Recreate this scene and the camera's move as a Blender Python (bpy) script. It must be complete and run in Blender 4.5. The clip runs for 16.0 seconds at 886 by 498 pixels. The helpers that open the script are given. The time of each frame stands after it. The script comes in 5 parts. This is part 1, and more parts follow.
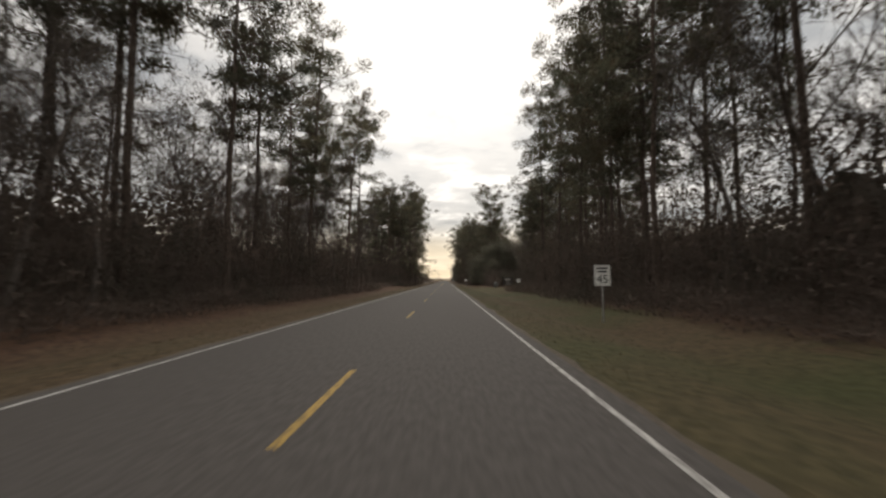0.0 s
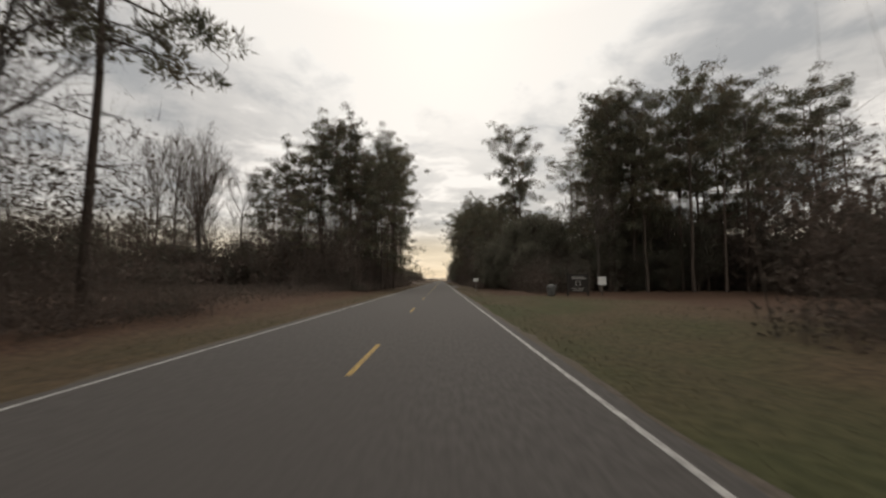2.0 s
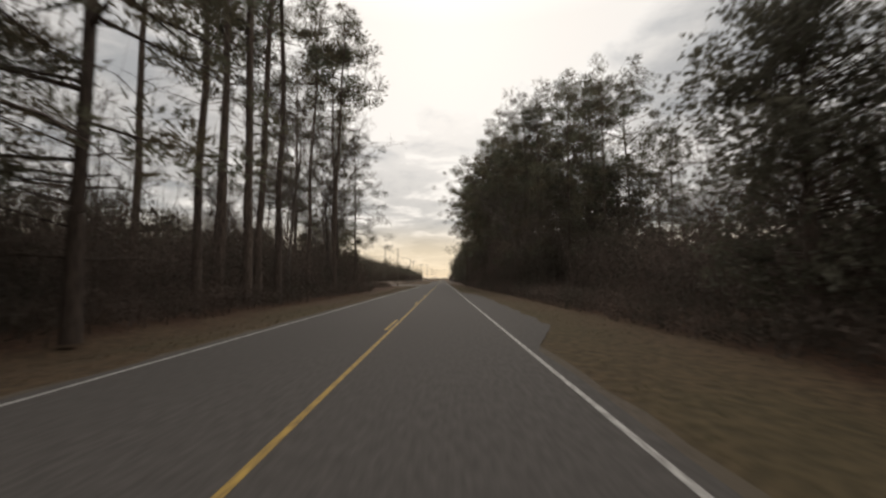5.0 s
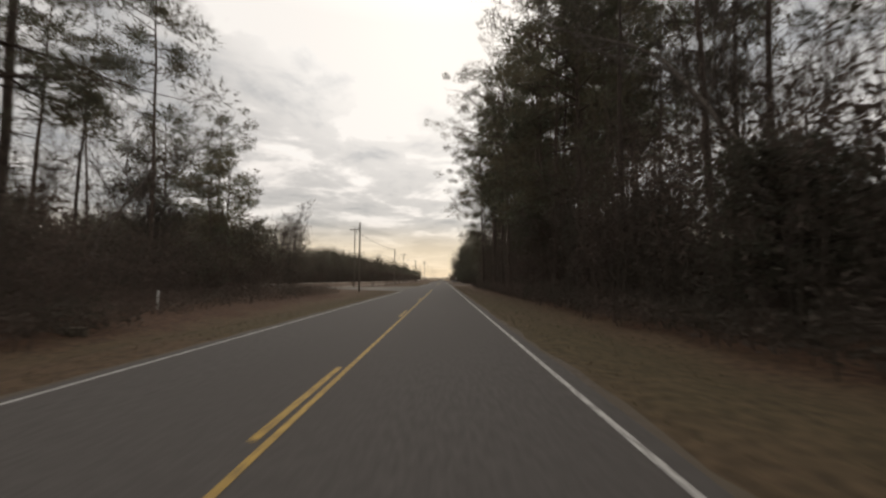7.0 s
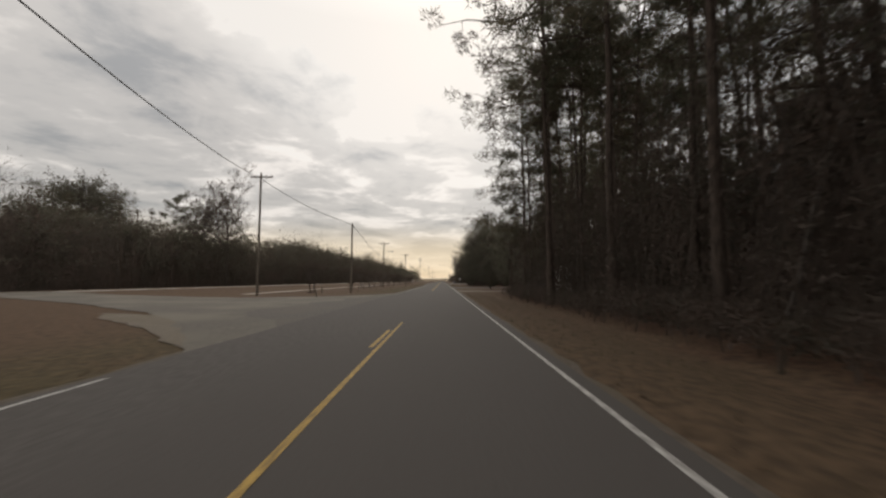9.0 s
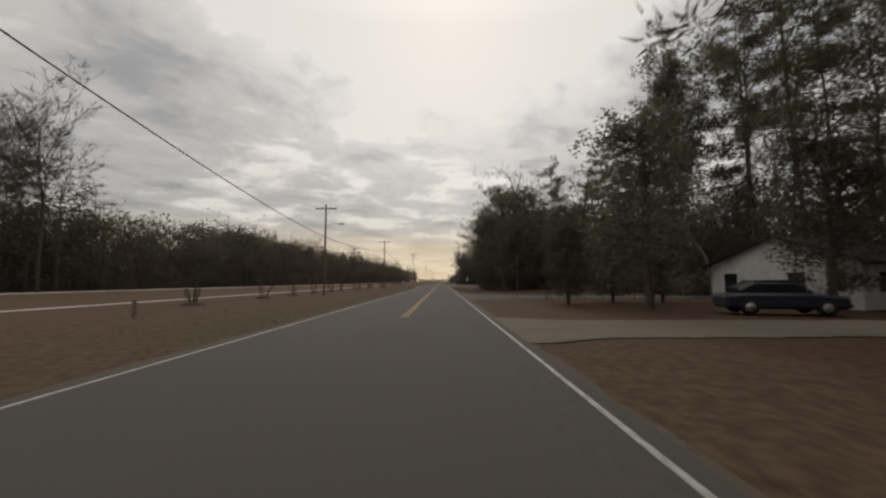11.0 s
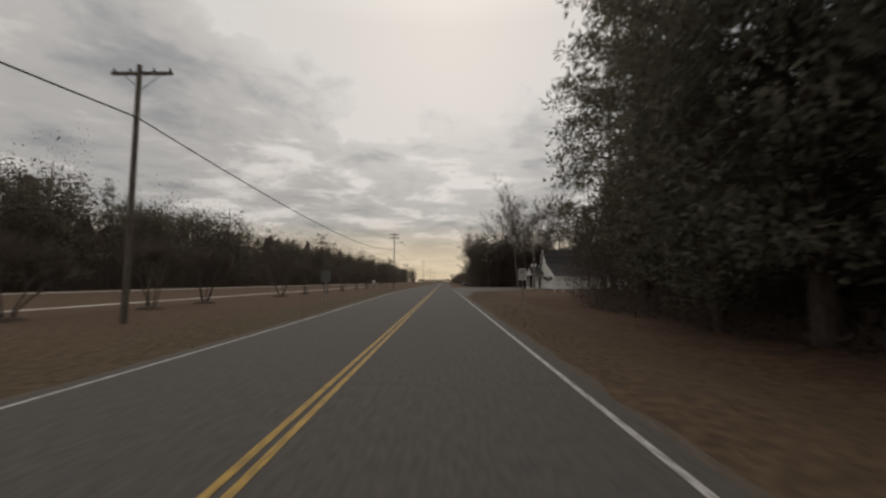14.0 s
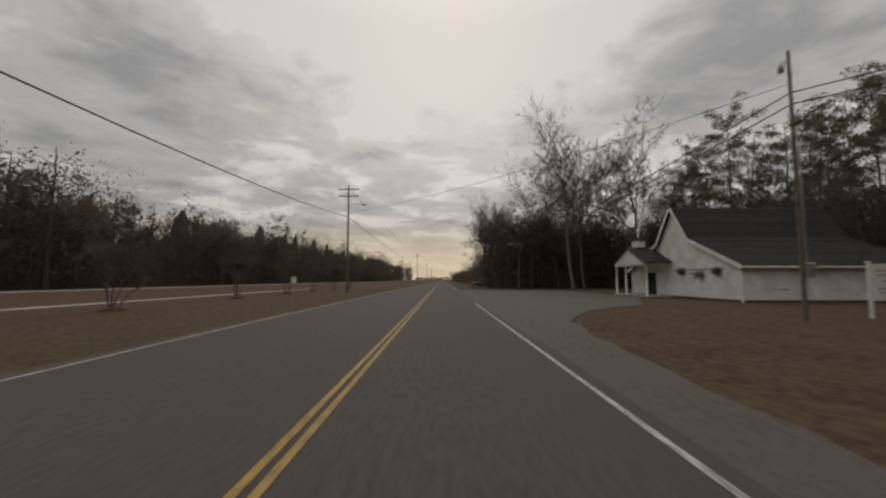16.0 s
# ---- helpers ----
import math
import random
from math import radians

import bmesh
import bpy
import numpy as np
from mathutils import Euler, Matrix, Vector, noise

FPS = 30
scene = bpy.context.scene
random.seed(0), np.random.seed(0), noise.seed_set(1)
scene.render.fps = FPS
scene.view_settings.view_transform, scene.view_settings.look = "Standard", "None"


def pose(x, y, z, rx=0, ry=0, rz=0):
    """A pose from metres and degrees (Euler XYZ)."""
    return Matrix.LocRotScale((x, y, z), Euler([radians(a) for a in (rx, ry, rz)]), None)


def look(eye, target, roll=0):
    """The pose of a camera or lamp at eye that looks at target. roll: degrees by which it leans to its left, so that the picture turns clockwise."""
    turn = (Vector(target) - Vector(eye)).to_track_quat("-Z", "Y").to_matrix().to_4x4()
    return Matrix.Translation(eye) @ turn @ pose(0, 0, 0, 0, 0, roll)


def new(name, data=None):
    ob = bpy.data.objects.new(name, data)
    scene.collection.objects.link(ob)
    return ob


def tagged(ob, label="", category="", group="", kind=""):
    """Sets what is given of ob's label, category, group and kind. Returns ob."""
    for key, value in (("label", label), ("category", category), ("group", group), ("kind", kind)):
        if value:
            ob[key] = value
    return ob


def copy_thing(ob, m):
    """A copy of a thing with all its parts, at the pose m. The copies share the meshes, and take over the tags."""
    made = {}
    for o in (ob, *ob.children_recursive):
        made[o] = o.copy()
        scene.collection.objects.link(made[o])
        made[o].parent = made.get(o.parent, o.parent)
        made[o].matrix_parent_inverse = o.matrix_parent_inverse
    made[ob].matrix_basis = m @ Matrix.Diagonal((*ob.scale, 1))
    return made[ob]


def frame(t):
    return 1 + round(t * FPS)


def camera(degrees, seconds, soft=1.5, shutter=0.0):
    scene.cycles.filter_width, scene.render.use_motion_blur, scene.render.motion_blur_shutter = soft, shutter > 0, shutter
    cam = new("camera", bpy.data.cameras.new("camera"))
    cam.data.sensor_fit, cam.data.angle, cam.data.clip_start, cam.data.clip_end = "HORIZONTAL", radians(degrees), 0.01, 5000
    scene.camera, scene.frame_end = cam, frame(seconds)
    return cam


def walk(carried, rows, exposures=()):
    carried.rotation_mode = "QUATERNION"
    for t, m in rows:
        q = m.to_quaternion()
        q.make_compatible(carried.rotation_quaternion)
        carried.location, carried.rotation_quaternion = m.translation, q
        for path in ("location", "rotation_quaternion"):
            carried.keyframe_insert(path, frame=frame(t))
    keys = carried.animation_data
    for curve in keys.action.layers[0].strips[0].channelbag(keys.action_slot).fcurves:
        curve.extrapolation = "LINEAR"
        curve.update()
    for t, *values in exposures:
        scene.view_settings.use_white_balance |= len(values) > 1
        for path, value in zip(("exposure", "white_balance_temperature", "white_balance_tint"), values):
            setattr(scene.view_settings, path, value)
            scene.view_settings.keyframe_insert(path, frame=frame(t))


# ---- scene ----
# A straight two-lane road through pine woods; x across the road from its centre, y ahead.

# ---------- camera ----------
cam = camera(95.5, 16.0, soft=2.4, shutter=0.2)
PATH = [  # t, x, y, yaw, pitch
    (0.0, 1.50, 0.0, 0.45, 4.45), (0.5, 1.46, 11.7, 0.40, 4.45), (1.0, 1.42, 23.3, 0.10, 4.45), (1.5, 1.38, 34.8, -0.12, 4.45),
    (2.0, 1.42, 46.1, -0.22, 4.45), (2.5, 1.45, 57.4, -0.24, 4.45), (3.0, 1.48, 68.6, -0.18, 4.45), (3.75, 1.52, 85.5, -0.1, 4.42),
    (4.6, 1.57, 104.7, -0.05, 4.40), (5.5, 1.60, 125.0, 0.0, 4.38), (6.0, 1.62, 136.2, 0.0, 4.36), (6.5, 1.64, 147.3, 0.0, 4.36),
    (7.0, 1.64, 158.3, 0.04, 4.36), (7.5, 1.62, 169.3, 0.04, 4.38), (8.0, 1.56, 180.1, 0.0, 4.42), (8.5, 1.52, 191.0, -0.02, 4.48),
    (9.0, 1.48, 201.9, -0.08, 4.50), (9.5, 1.48, 212.8, -0.06, 4.52), (10.0, 1.50, 223.7, -0.08, 4.56), (10.7, 1.53, 238.9, -0.12, 4.60),
    (11.6, 1.57, 258.5, -0.16, 4.62), (12.5, 1.60, 277.9, -0.16, 4.62), (13.0, 1.60, 288.7, -0.08, 4.64), (13.5, 1.58, 299.5, 0.04, 4.64),
    (14.0, 1.54, 310.3, 0.10, 4.62), (14.5, 1.50, 321.2, 0.08, 4.56), (15.0, 1.44, 332.1, 0.06, 4.46), (15.5, 1.39, 343.1, 0.02, 4.40),
    (16.0, 1.34, 354.1, -0.10, 4.36)]
walk(cam, [(t, pose(x, y, 1.45, 90 + pitch, 0, yaw)) for t, x, y, yaw, pitch in PATH],
     [(0.0, 0.3, 7150, 14), (1.0, 0.24, 7150, 14), (2.0, 0.07, 7150, 14), (3.0, 0.02, 7150, 14), (6.0, 0.1, 7150, 15), (9.0, 0.0, 7150, 15), (12.5, -0.36, 7150, 15), (14.5, -0.42, 7150, 15), (16.0, -0.48, 7150, 15)])

# ---------- sky and sun ----------
SUN_EL, SUN_ROT = radians(37), radians(1)
world = bpy.data.worlds.new("overcast_sky")
scene.world = world
world.use_nodes = True


def build_sky():
    nt = world.node_tree
    nt.nodes.clear()
    n, link = nt.nodes.new, nt.links.new

    def math_node(op, a, b=None):
        m = n("ShaderNodeMath")
        m.operation = op
        for i, v in enumerate((a, b)):
            if v is None:
                continue
            if isinstance(v, (int, float)):
                m.inputs[i].default_value = v
            else:
                link(v, m.inputs[i])
        return m.outputs[0]

    def mix(kind, fac, a, b):
        m = n("ShaderNodeMix")
        m.data_type, m.blend_type = "RGBA", kind
        for key, v in ((0, fac), (6, a), (7, b)):
            if isinstance(v, (int, float)):
                m.inputs[key].default_value = v
            elif isinstance(v, tuple):
                m.inputs[key].default_value = (*v, 1)
            else:
                link(v, m.inputs[key])
        return m.outputs[2]

    def ramp(value, *stops):
        r = n("ShaderNodeValToRGB")
        r.color_ramp.interpolation = "EASE"
        while len(r.color_ramp.elements) < len(stops):
            r.color_ramp.elements.new(0.5)
        for e, (p, c) in zip(r.color_ramp.elements, stops):
            e.position, e.color = p, (c, c, c, 1) if isinstance(c, (int, float)) else (*c, 1)
        link(value, r.inputs[0])
        return r.outputs[0]

    sky = n("ShaderNodeTexSky")
    sky.sky_type, sky.sun_disc, sky.sun_elevation, sky.sun_rotation = "NISHITA", False, SUN_EL, SUN_ROT
    coord = n("ShaderNodeTexCoord")
    sep = n("ShaderNodeSeparateXYZ")
    link(coord.outputs["Generated"], sep.inputs[0])
    up = math_node("MAXIMUM", sep.outputs[2], 0.0)
    deep = math_node("ADD", up, 0.10)
    flat = n("ShaderNodeCombineXYZ")
    link(math_node("DIVIDE", sep.outputs[0], deep), flat.inputs[0])
    link(math_node("DIVIDE", sep.outputs[1], deep), flat.inputs[1])
    def clouds(scale, detail, distortion):
        c = n("ShaderNodeTexNoise")
        c.inputs["Scale"].default_value, c.inputs["Detail"].default_value = scale, detail
        c.inputs["Roughness"].default_value, c.inputs["Distortion"].default_value = 0.58, distortion
        link(flat.outputs[0], c.inputs["Vector"])
        return c.outputs[0]

    thick = math_node("ADD", math_node("MULTIPLY", clouds(1.0, 7, 0.3), 0.74), math_node("MULTIPLY", clouds(2.9, 4, 0.5), 0.26))
    # thin and thick cloud
    body = ramp(thick, (0.37, (0.225, 0.242, 0.25)), (0.49, (0.365, 0.375, 0.37)), (0.60, (0.61, 0.615, 0.60)))
    # the bright patch round the veiled sun
    sun_dir = n("ShaderNodeVectorMath")
    sun_dir.operation = "DOT_PRODUCT"
    link(coord.outputs["Generated"], sun_dir.inputs[0])
    sun_dir.inputs[1].default_value = (math.sin(SUN_ROT) * math.cos(SUN_EL), math.cos(SUN_ROT) * math.cos(SUN_EL), math.sin(SUN_EL))
    veil = ramp(sun_dir.outputs["Value"], (0.84, 0.0), (1.0, 1.0))
    lit = mix("MIX", math_node("MULTIPLY", veil, 0.1), mix("MULTIPLY", veil, body, (1.5, 1.52, 1.52)), (0.73, 0.74, 0.735))
    # an overcast sky is brighter overhead than low down
    rise = math_node("ADD", math_node("MULTIPLY", math_node("MULTIPLY", up, up), 1.5), 0.88)
    both_ways = n("ShaderNodeCombineXYZ")
    for i in range(3):
        link(rise, both_ways.inputs[i])
    bright = mix("MULTIPLY", 1.0, lit, both_ways.outputs[0])
    # cloud brightness levels off round the veiled sun; the pale warm strip under the cloud's edge
    over = math_node("MULTIPLY", math_node("MAXIMUM", math_node("SUBTRACT", up, 0.55), 0.0), 2.2)
    limit = n("ShaderNodeCombineXYZ")
    for i, c in enumerate((0.62, 0.638, 0.627)):
        link(math_node("MULTIPLY", math_node("ADD", over, 1.0), c), limit.inputs[i])
    bright = mix("DARKEN", 1.0, bright, limit.outputs[0])
    low = ramp(up, (0.0, 1.0), (0.06, 0.85), (0.15, 0.0))
    glow = mix("MIX", math_node("MULTIPLY", low, 0.75), bright, (0.58, 0.50, 0.36))
    both = mix("ADD", 0.008, glow, sky.outputs[0])
    bg = n("ShaderNodeBackground")
    bg.inputs["Strength"].default_value = 1.28
    link(both, bg.inputs["Color"])
    link(bg.outputs[0], n("ShaderNodeOutputWorld").inputs["Surface"])


build_sky()
sun = new("sun", bpy.data.lights.new("sun", "SUN"))
sun.data.energy, sun.data.angle, sun.data.color = 0.5, radians(25), (1.0, 0.96, 0.9)
sun.matrix_world = look((0, 0, 50), (-50 * math.sin(SUN_ROT) / math.tan(SUN_EL), -50 * math.cos(SUN_ROT) / math.tan(SUN_EL), 0))


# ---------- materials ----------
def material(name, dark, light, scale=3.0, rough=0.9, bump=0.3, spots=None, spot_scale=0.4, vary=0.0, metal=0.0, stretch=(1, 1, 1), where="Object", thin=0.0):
    """Two scales of variation between two colours, a third colour in patches, fine relief, and a change from piece to piece."""
    mat = bpy.data.materials.new(name)
    mat.use_nodes = True
    nt = mat.node_tree
    n, link = nt.nodes.new, nt.links.new
    bsdf = nt.nodes["Principled BSDF"]
    bsdf.inputs["Roughness"].default_value, bsdf.inputs["Metallic"].default_value = rough, metal
    bsdf.inputs["Specular IOR Level"].default_value = 0.25
    coord, mapping = n("ShaderNodeTexCoord"), n("ShaderNodeMapping")
    mapping.inputs["Scale"].default_value = stretch
    link(coord.outputs[where], mapping.inputs[0])
    fine, broad = n("ShaderNodeTexNoise"), n("ShaderNodeTexNoise")
    for tex, s, d in ((fine, scale, 6), (broad, spot_scale, 4)):
        tex.inputs["Scale"].default_value, tex.inputs["Detail"].default_value = s, d
        link(mapping.outputs[0], tex.inputs["Vector"])
    r = n("ShaderNodeValToRGB")
    r.color_ramp.elements[0].position, r.color_ramp.elements[0].color = 0.32, (*dark, 1)
    r.color_ramp.elements[1].position, r.color_ramp.elements[1].color = 0.68, (*light, 1)
    link(fine.outputs[0], r.inputs[0])
    out = r.outputs[0]
    if spots:
        r2 = n("ShaderNodeValToRGB")
        r2.color_ramp.elements[0].position, r2.color_ramp.elements[1].position = 0.44, 0.62
        link(broad.outputs[0], r2.inputs[0])
        m = n("ShaderNodeMix")
        m.data_type = "RGBA"
        link(r2.outputs[0], m.inputs[0]), link(out, m.inputs[6])
        m.inputs[7].default_value = (*spots, 1)
        out = m.outputs[2]
    if vary:
        info, hsv, rng = n("ShaderNodeObjectInfo"), n("ShaderNodeHueSaturation"), n("ShaderNodeMapRange")
        rng.inputs[3].default_value, rng.inputs[4].default_value = 1 - vary, 1 + vary
        link(info.outputs["Random"], rng.inputs[0]), link(rng.outputs[0], hsv.inputs["Value"]), link(out, hsv.inputs["Color"])
        out = hsv.outputs[0]
    link(out, bsdf.inputs["Base Color"])
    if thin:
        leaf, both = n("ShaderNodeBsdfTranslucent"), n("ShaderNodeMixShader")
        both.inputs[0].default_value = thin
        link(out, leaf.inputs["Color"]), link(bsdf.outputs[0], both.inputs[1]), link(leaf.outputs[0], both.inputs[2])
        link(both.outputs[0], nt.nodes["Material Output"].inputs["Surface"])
    if bump:
        b = n("ShaderNodeBump")
        b.inputs["Strength"].default_value, b.inputs["Distance"].default_value = bump, 0.05
        link(fine.outputs[0], b.inputs["Height"]), link(b.outputs[0], bsdf.inputs["Normal"])
    return mat


PINE_BARK = material("pine_bark", (0.055, 0.042, 0.035), (0.13, 0.099, 0.082), 5, 0.95, 0.8, vary=0.25, stretch=(3, 3, 0.6))
GREY_BARK = material("grey_bark", (0.07, 0.058, 0.051), (0.155, 0.132, 0.116), 6, 0.95, 0.6, vary=0.25, stretch=(3, 3, 0.6))
OAK_BARK = material("dark_oak_bark", (0.042, 0.035, 0.031), (0.1, 0.085, 0.075), 6, 0.95, 0.7, vary=0.2, stretch=(3, 3, 0.6))
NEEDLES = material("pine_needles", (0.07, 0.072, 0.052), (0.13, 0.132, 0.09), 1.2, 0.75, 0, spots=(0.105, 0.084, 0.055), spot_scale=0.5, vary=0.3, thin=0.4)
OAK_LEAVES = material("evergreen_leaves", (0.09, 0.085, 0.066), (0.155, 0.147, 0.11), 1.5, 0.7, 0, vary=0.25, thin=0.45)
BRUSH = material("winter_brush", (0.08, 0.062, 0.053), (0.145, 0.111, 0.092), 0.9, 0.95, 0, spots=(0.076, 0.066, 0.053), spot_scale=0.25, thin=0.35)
ASPHALT = material("worn_asphalt", (0.054, 0.049, 0.0455), (0.079, 0.072, 0.067), 14, 0.88, 0.12, spots=(0.063, 0.057, 0.053), spot_scale=0.15, stretch=(1, 0.25, 1))
OLD_ASPHALT = material("patched_asphalt", (0.06, 0.055, 0.05), (0.108, 0.099, 0.09), 9, 0.9, 0.2, spots=(0.092, 0.081, 0.07), spot_scale=0.4)
WHITE_LINE = material("worn_white_line", (0.17, 0.163, 0.155), (0.47, 0.46, 0.44), 9, 0.7, 0.1, stretch=(2, 0.5, 1))
YELLOW_LINE = material("worn_yellow_line", (0.18, 0.12, 0.045), (0.42, 0.27, 0.065), 9, 0.7, 0.1, stretch=(2, 0.5, 1))
MOUTH = material("sandy_side_road", (0.068, 0.062, 0.054), (0.13, 0.118, 0.102), 7, 0.9, 0.3, spots=(0.135, 0.122, 0.102), spot_scale=0.25)
SIGN_BACK = material("dull_aluminium", (0.10, 0.10, 0.098), (0.16, 0.16, 0.155), 6, 0.6, 0.02, metal=0.3)
MULCH = material("dark_mulch", (0.03, 0.022, 0.017), (0.075, 0.052, 0.038), 14, 0.95, 0.5)
GRAVEL = material("sandy_verge", (0.085, 0.072, 0.058), (0.18, 0.155, 0.125), 16, 0.95, 0.5, spots=(0.12, 0.10, 0.075), spot_scale=0.5)
VERGE_SAND = material("sandy_road_edge", (0.055, 0.046, 0.037), (0.115, 0.096, 0.077), 16, 0.95, 0.5, spots=(0.085, 0.07, 0.052), spot_scale=0.5)
PALE_ROAD = material("pale_concrete_road", (0.30, 0.28, 0.25), (0.46, 0.44, 0.40), 6, 0.9, 0.2, spots=(0.30, 0.27, 0.23), spot_scale=0.3)
POLE_WOOD = material("weathered_pole_wood", (0.09, 0.075, 0.06), (0.20, 0.17, 0.14), 7, 0.9, 0.5, vary=0.2, stretch=(4, 4, 0.4))
WIRE = material("black_cable", (0.02, 0.02, 0.02), (0.04, 0.04, 0.04), 5, 0.6, 0)
STEEL = material("galvanised_steel", (0.28, 0.28, 0.28), (0.45, 0.45, 0.44), 8, 0.45, 0.05, metal=0.7)
WHITE_WALL = material("white_siding", (0.66, 0.66, 0.64), (0.80, 0.80, 0.78), 3, 0.7, 0.05, spots=(0.62, 0.61, 0.57), spot_scale=0.8)
ROOF = material("dark_shingles", (0.018, 0.017, 0.017), (0.044, 0.041, 0.039), 10, 0.95, 0.5, spots=(0.034, 0.031, 0.03), spot_scale=0.5, vary=0.2)
GLASS = material("dark_window_glass", (0.02, 0.022, 0.024), (0.03, 0.032, 0.034), 2, 0.1, 0)
SIGN_WHITE = material("sign_white", (0.62, 0.62, 0.60), (0.74, 0.74, 0.72), 4, 0.5, 0)
SIGN_BLACK = material("sign_black", (0.015, 0.015, 0.015), (0.03, 0.03, 0.03), 4, 0.5, 0)
GREEN_GRASS = material("green_verge_grass", (0.04, 0.04, 0.021), (0.078, 0.074, 0.041), 0.8, 0.95, 0, spots=(0.08, 0.066, 0.04), spot_scale=0.15)
DRY_GRASS = material("verge_grass", (0.052, 0.04, 0.026), (0.105, 0.077, 0.048), 0.8, 0.95, 0, spots=(0.05, 0.058, 0.024), spot_scale=0.08)


def ground_material():
    """Dry lawn, greener in patches near the road, with pine straw under the trees."""
    mat = bpy.data.materials.new("winter_ground")
    mat.use_nodes = True
    nt = mat.node_tree
    n, link = nt.nodes.new, nt.links.new
    bsdf = nt.nodes["Principled BSDF"]
    bsdf.inputs["Roughness"].default_value = 0.95
    bsdf.inputs["Specular IOR Level"].default_value = 0.1
    coord = n("ShaderNodeTexCoord")

    def tex(scale, detail=5):
        t = n("ShaderNodeTexNoise")
        t.inputs["Scale"].default_value, t.inputs["Detail"].default_value = scale, detail
        link(coord.outputs["Object"], t.inputs["Vector"])
        return t.outputs[0]

    def ramp(v, p0, c0, p1, c1):
        r = n("ShaderNodeValToRGB")
        for e, p, c in zip(r.color_ramp.elements, (p0, p1), (c0, c1)):
            e.position, e.color = p, (*c, 1)
        link(v, r.inputs[0])
        return r.outputs[0]

    def mix(f, a, b):
        m = n("ShaderNodeMix")
        m.data_type = "RGBA"
        link(f, m.inputs[0]), link(a, m.inputs[6]), link(b, m.inputs[7])
        return m.outputs[2]

    def attr(name):
        a = n("ShaderNodeAttribute")
        a.attribute_name = name
        return a.outputs["Fac"]

    fine = tex(5.0, 8)
    lawn = ramp(fine, 0.3, (0.054, 0.037, 0.026), 0.7, (0.112, 0.073, 0.048))
    green = ramp(fine, 0.3, (0.037, 0.041, 0.019), 0.7, (0.068, 0.067, 0.033))
    straw = ramp(fine, 0.3, (0.04, 0.026, 0.019), 0.7, (0.096, 0.056, 0.037))
    patch = n("ShaderNodeMath")
    patch.operation = "MULTIPLY"
    link(ramp(tex(0.12), 0.35, (0.25, 0.25, 0.25), 0.6, (1, 1, 1)), patch.inputs[0])
    link(attr("green"), patch.inputs[1])
    c = mix(patch.outputs[0], lawn, green)
    edge = n("ShaderNodeMath")
    edge.operation = "MULTIPLY_ADD"
    link(tex(0.6), edge.inputs[0])
    edge.inputs[1].default_value = 0.9
    link(attr("straw"), edge.inputs[2])
    c = mix(ramp(edge.outputs[0], 0.75, (0, 0, 0), 1.05, (1, 1, 1)), c, straw)
    link(c, bsdf.inputs["Base Color"])
    b = n("ShaderNodeBump")
    b.inputs["Strength"].default_value, b.inputs["Distance"].default_value = 0.7, 0.08
    link(fine, b.inputs["Height"]), link(b.outputs[0], bsdf.inputs["Normal"])
    return mat


GROUND = ground_material()


# ---------- builders ----------
def mesh(name, verts, faces, mat, smooth=False):
    me = bpy.data.meshes.new(name)
    me.from_pydata([tuple(v) for v in verts], [], [tuple(f) for f in faces])
    me.materials.append(mat)
    if smooth:
        me.polygons.foreach_set("use_smooth", [True] * len(me.polygons))
    return me


def tri_mesh(name, verts, tris, mat):
    """A mesh from arrays of vertices and triangles."""
    verts, tris = np.asarray(verts, np.float32), np.asarray(tris, np.int32)
    me = bpy.data.meshes.new(name)
    me.vertices.add(len(verts)), me.loops.add(tris.size), me.polygons.add(len(tris))
    me.vertices.foreach_set("co", verts.ravel())
    me.loops.foreach_set("vertex_index", tris.ravel())
    me.polygons.foreach_set("loop_start", np.arange(0, tris.size, 3, dtype=np.int32))
    me.update(calc_edges=True)
    me.materials.append(mat)
    return me


def part(name, me, parent, label=""):
    ob = new(name, me)
    ob.parent = parent
    return tagged(ob, label)


def thing(name, label, category, group="", at=(0, 0, 0), turn=0.0):
    ob = new(name)
    ob.matrix_basis = pose(*at, 0, 0, turn)
    return tagged(ob, label, category, group)


def bm_mesh(name, bm, mat, smooth=False):
    me = bpy.data.meshes.new(name)
    bm.to_mesh(me)
    bm.free()
    me.materials.append(mat)
    if smooth:
        me.polygons.foreach_set("use_smooth", [True] * len(me.polygons))
    return me


def box(name, size, at, mat, bevel=0.0, turn=(0, 0, 0)):
    """A box of that size about at, its edges broken."""
    bm = bmesh.new()
    bmesh.ops.create_cube(bm, size=1, matrix=pose(*at, *turn) @ Matrix.Diagonal((*size, 1)))
    if bevel:
        bmesh.ops.bevel(bm, geom=bm.edges[:], offset=bevel, segments=1, affect="EDGES")
    return bm_mesh(name, bm, mat)


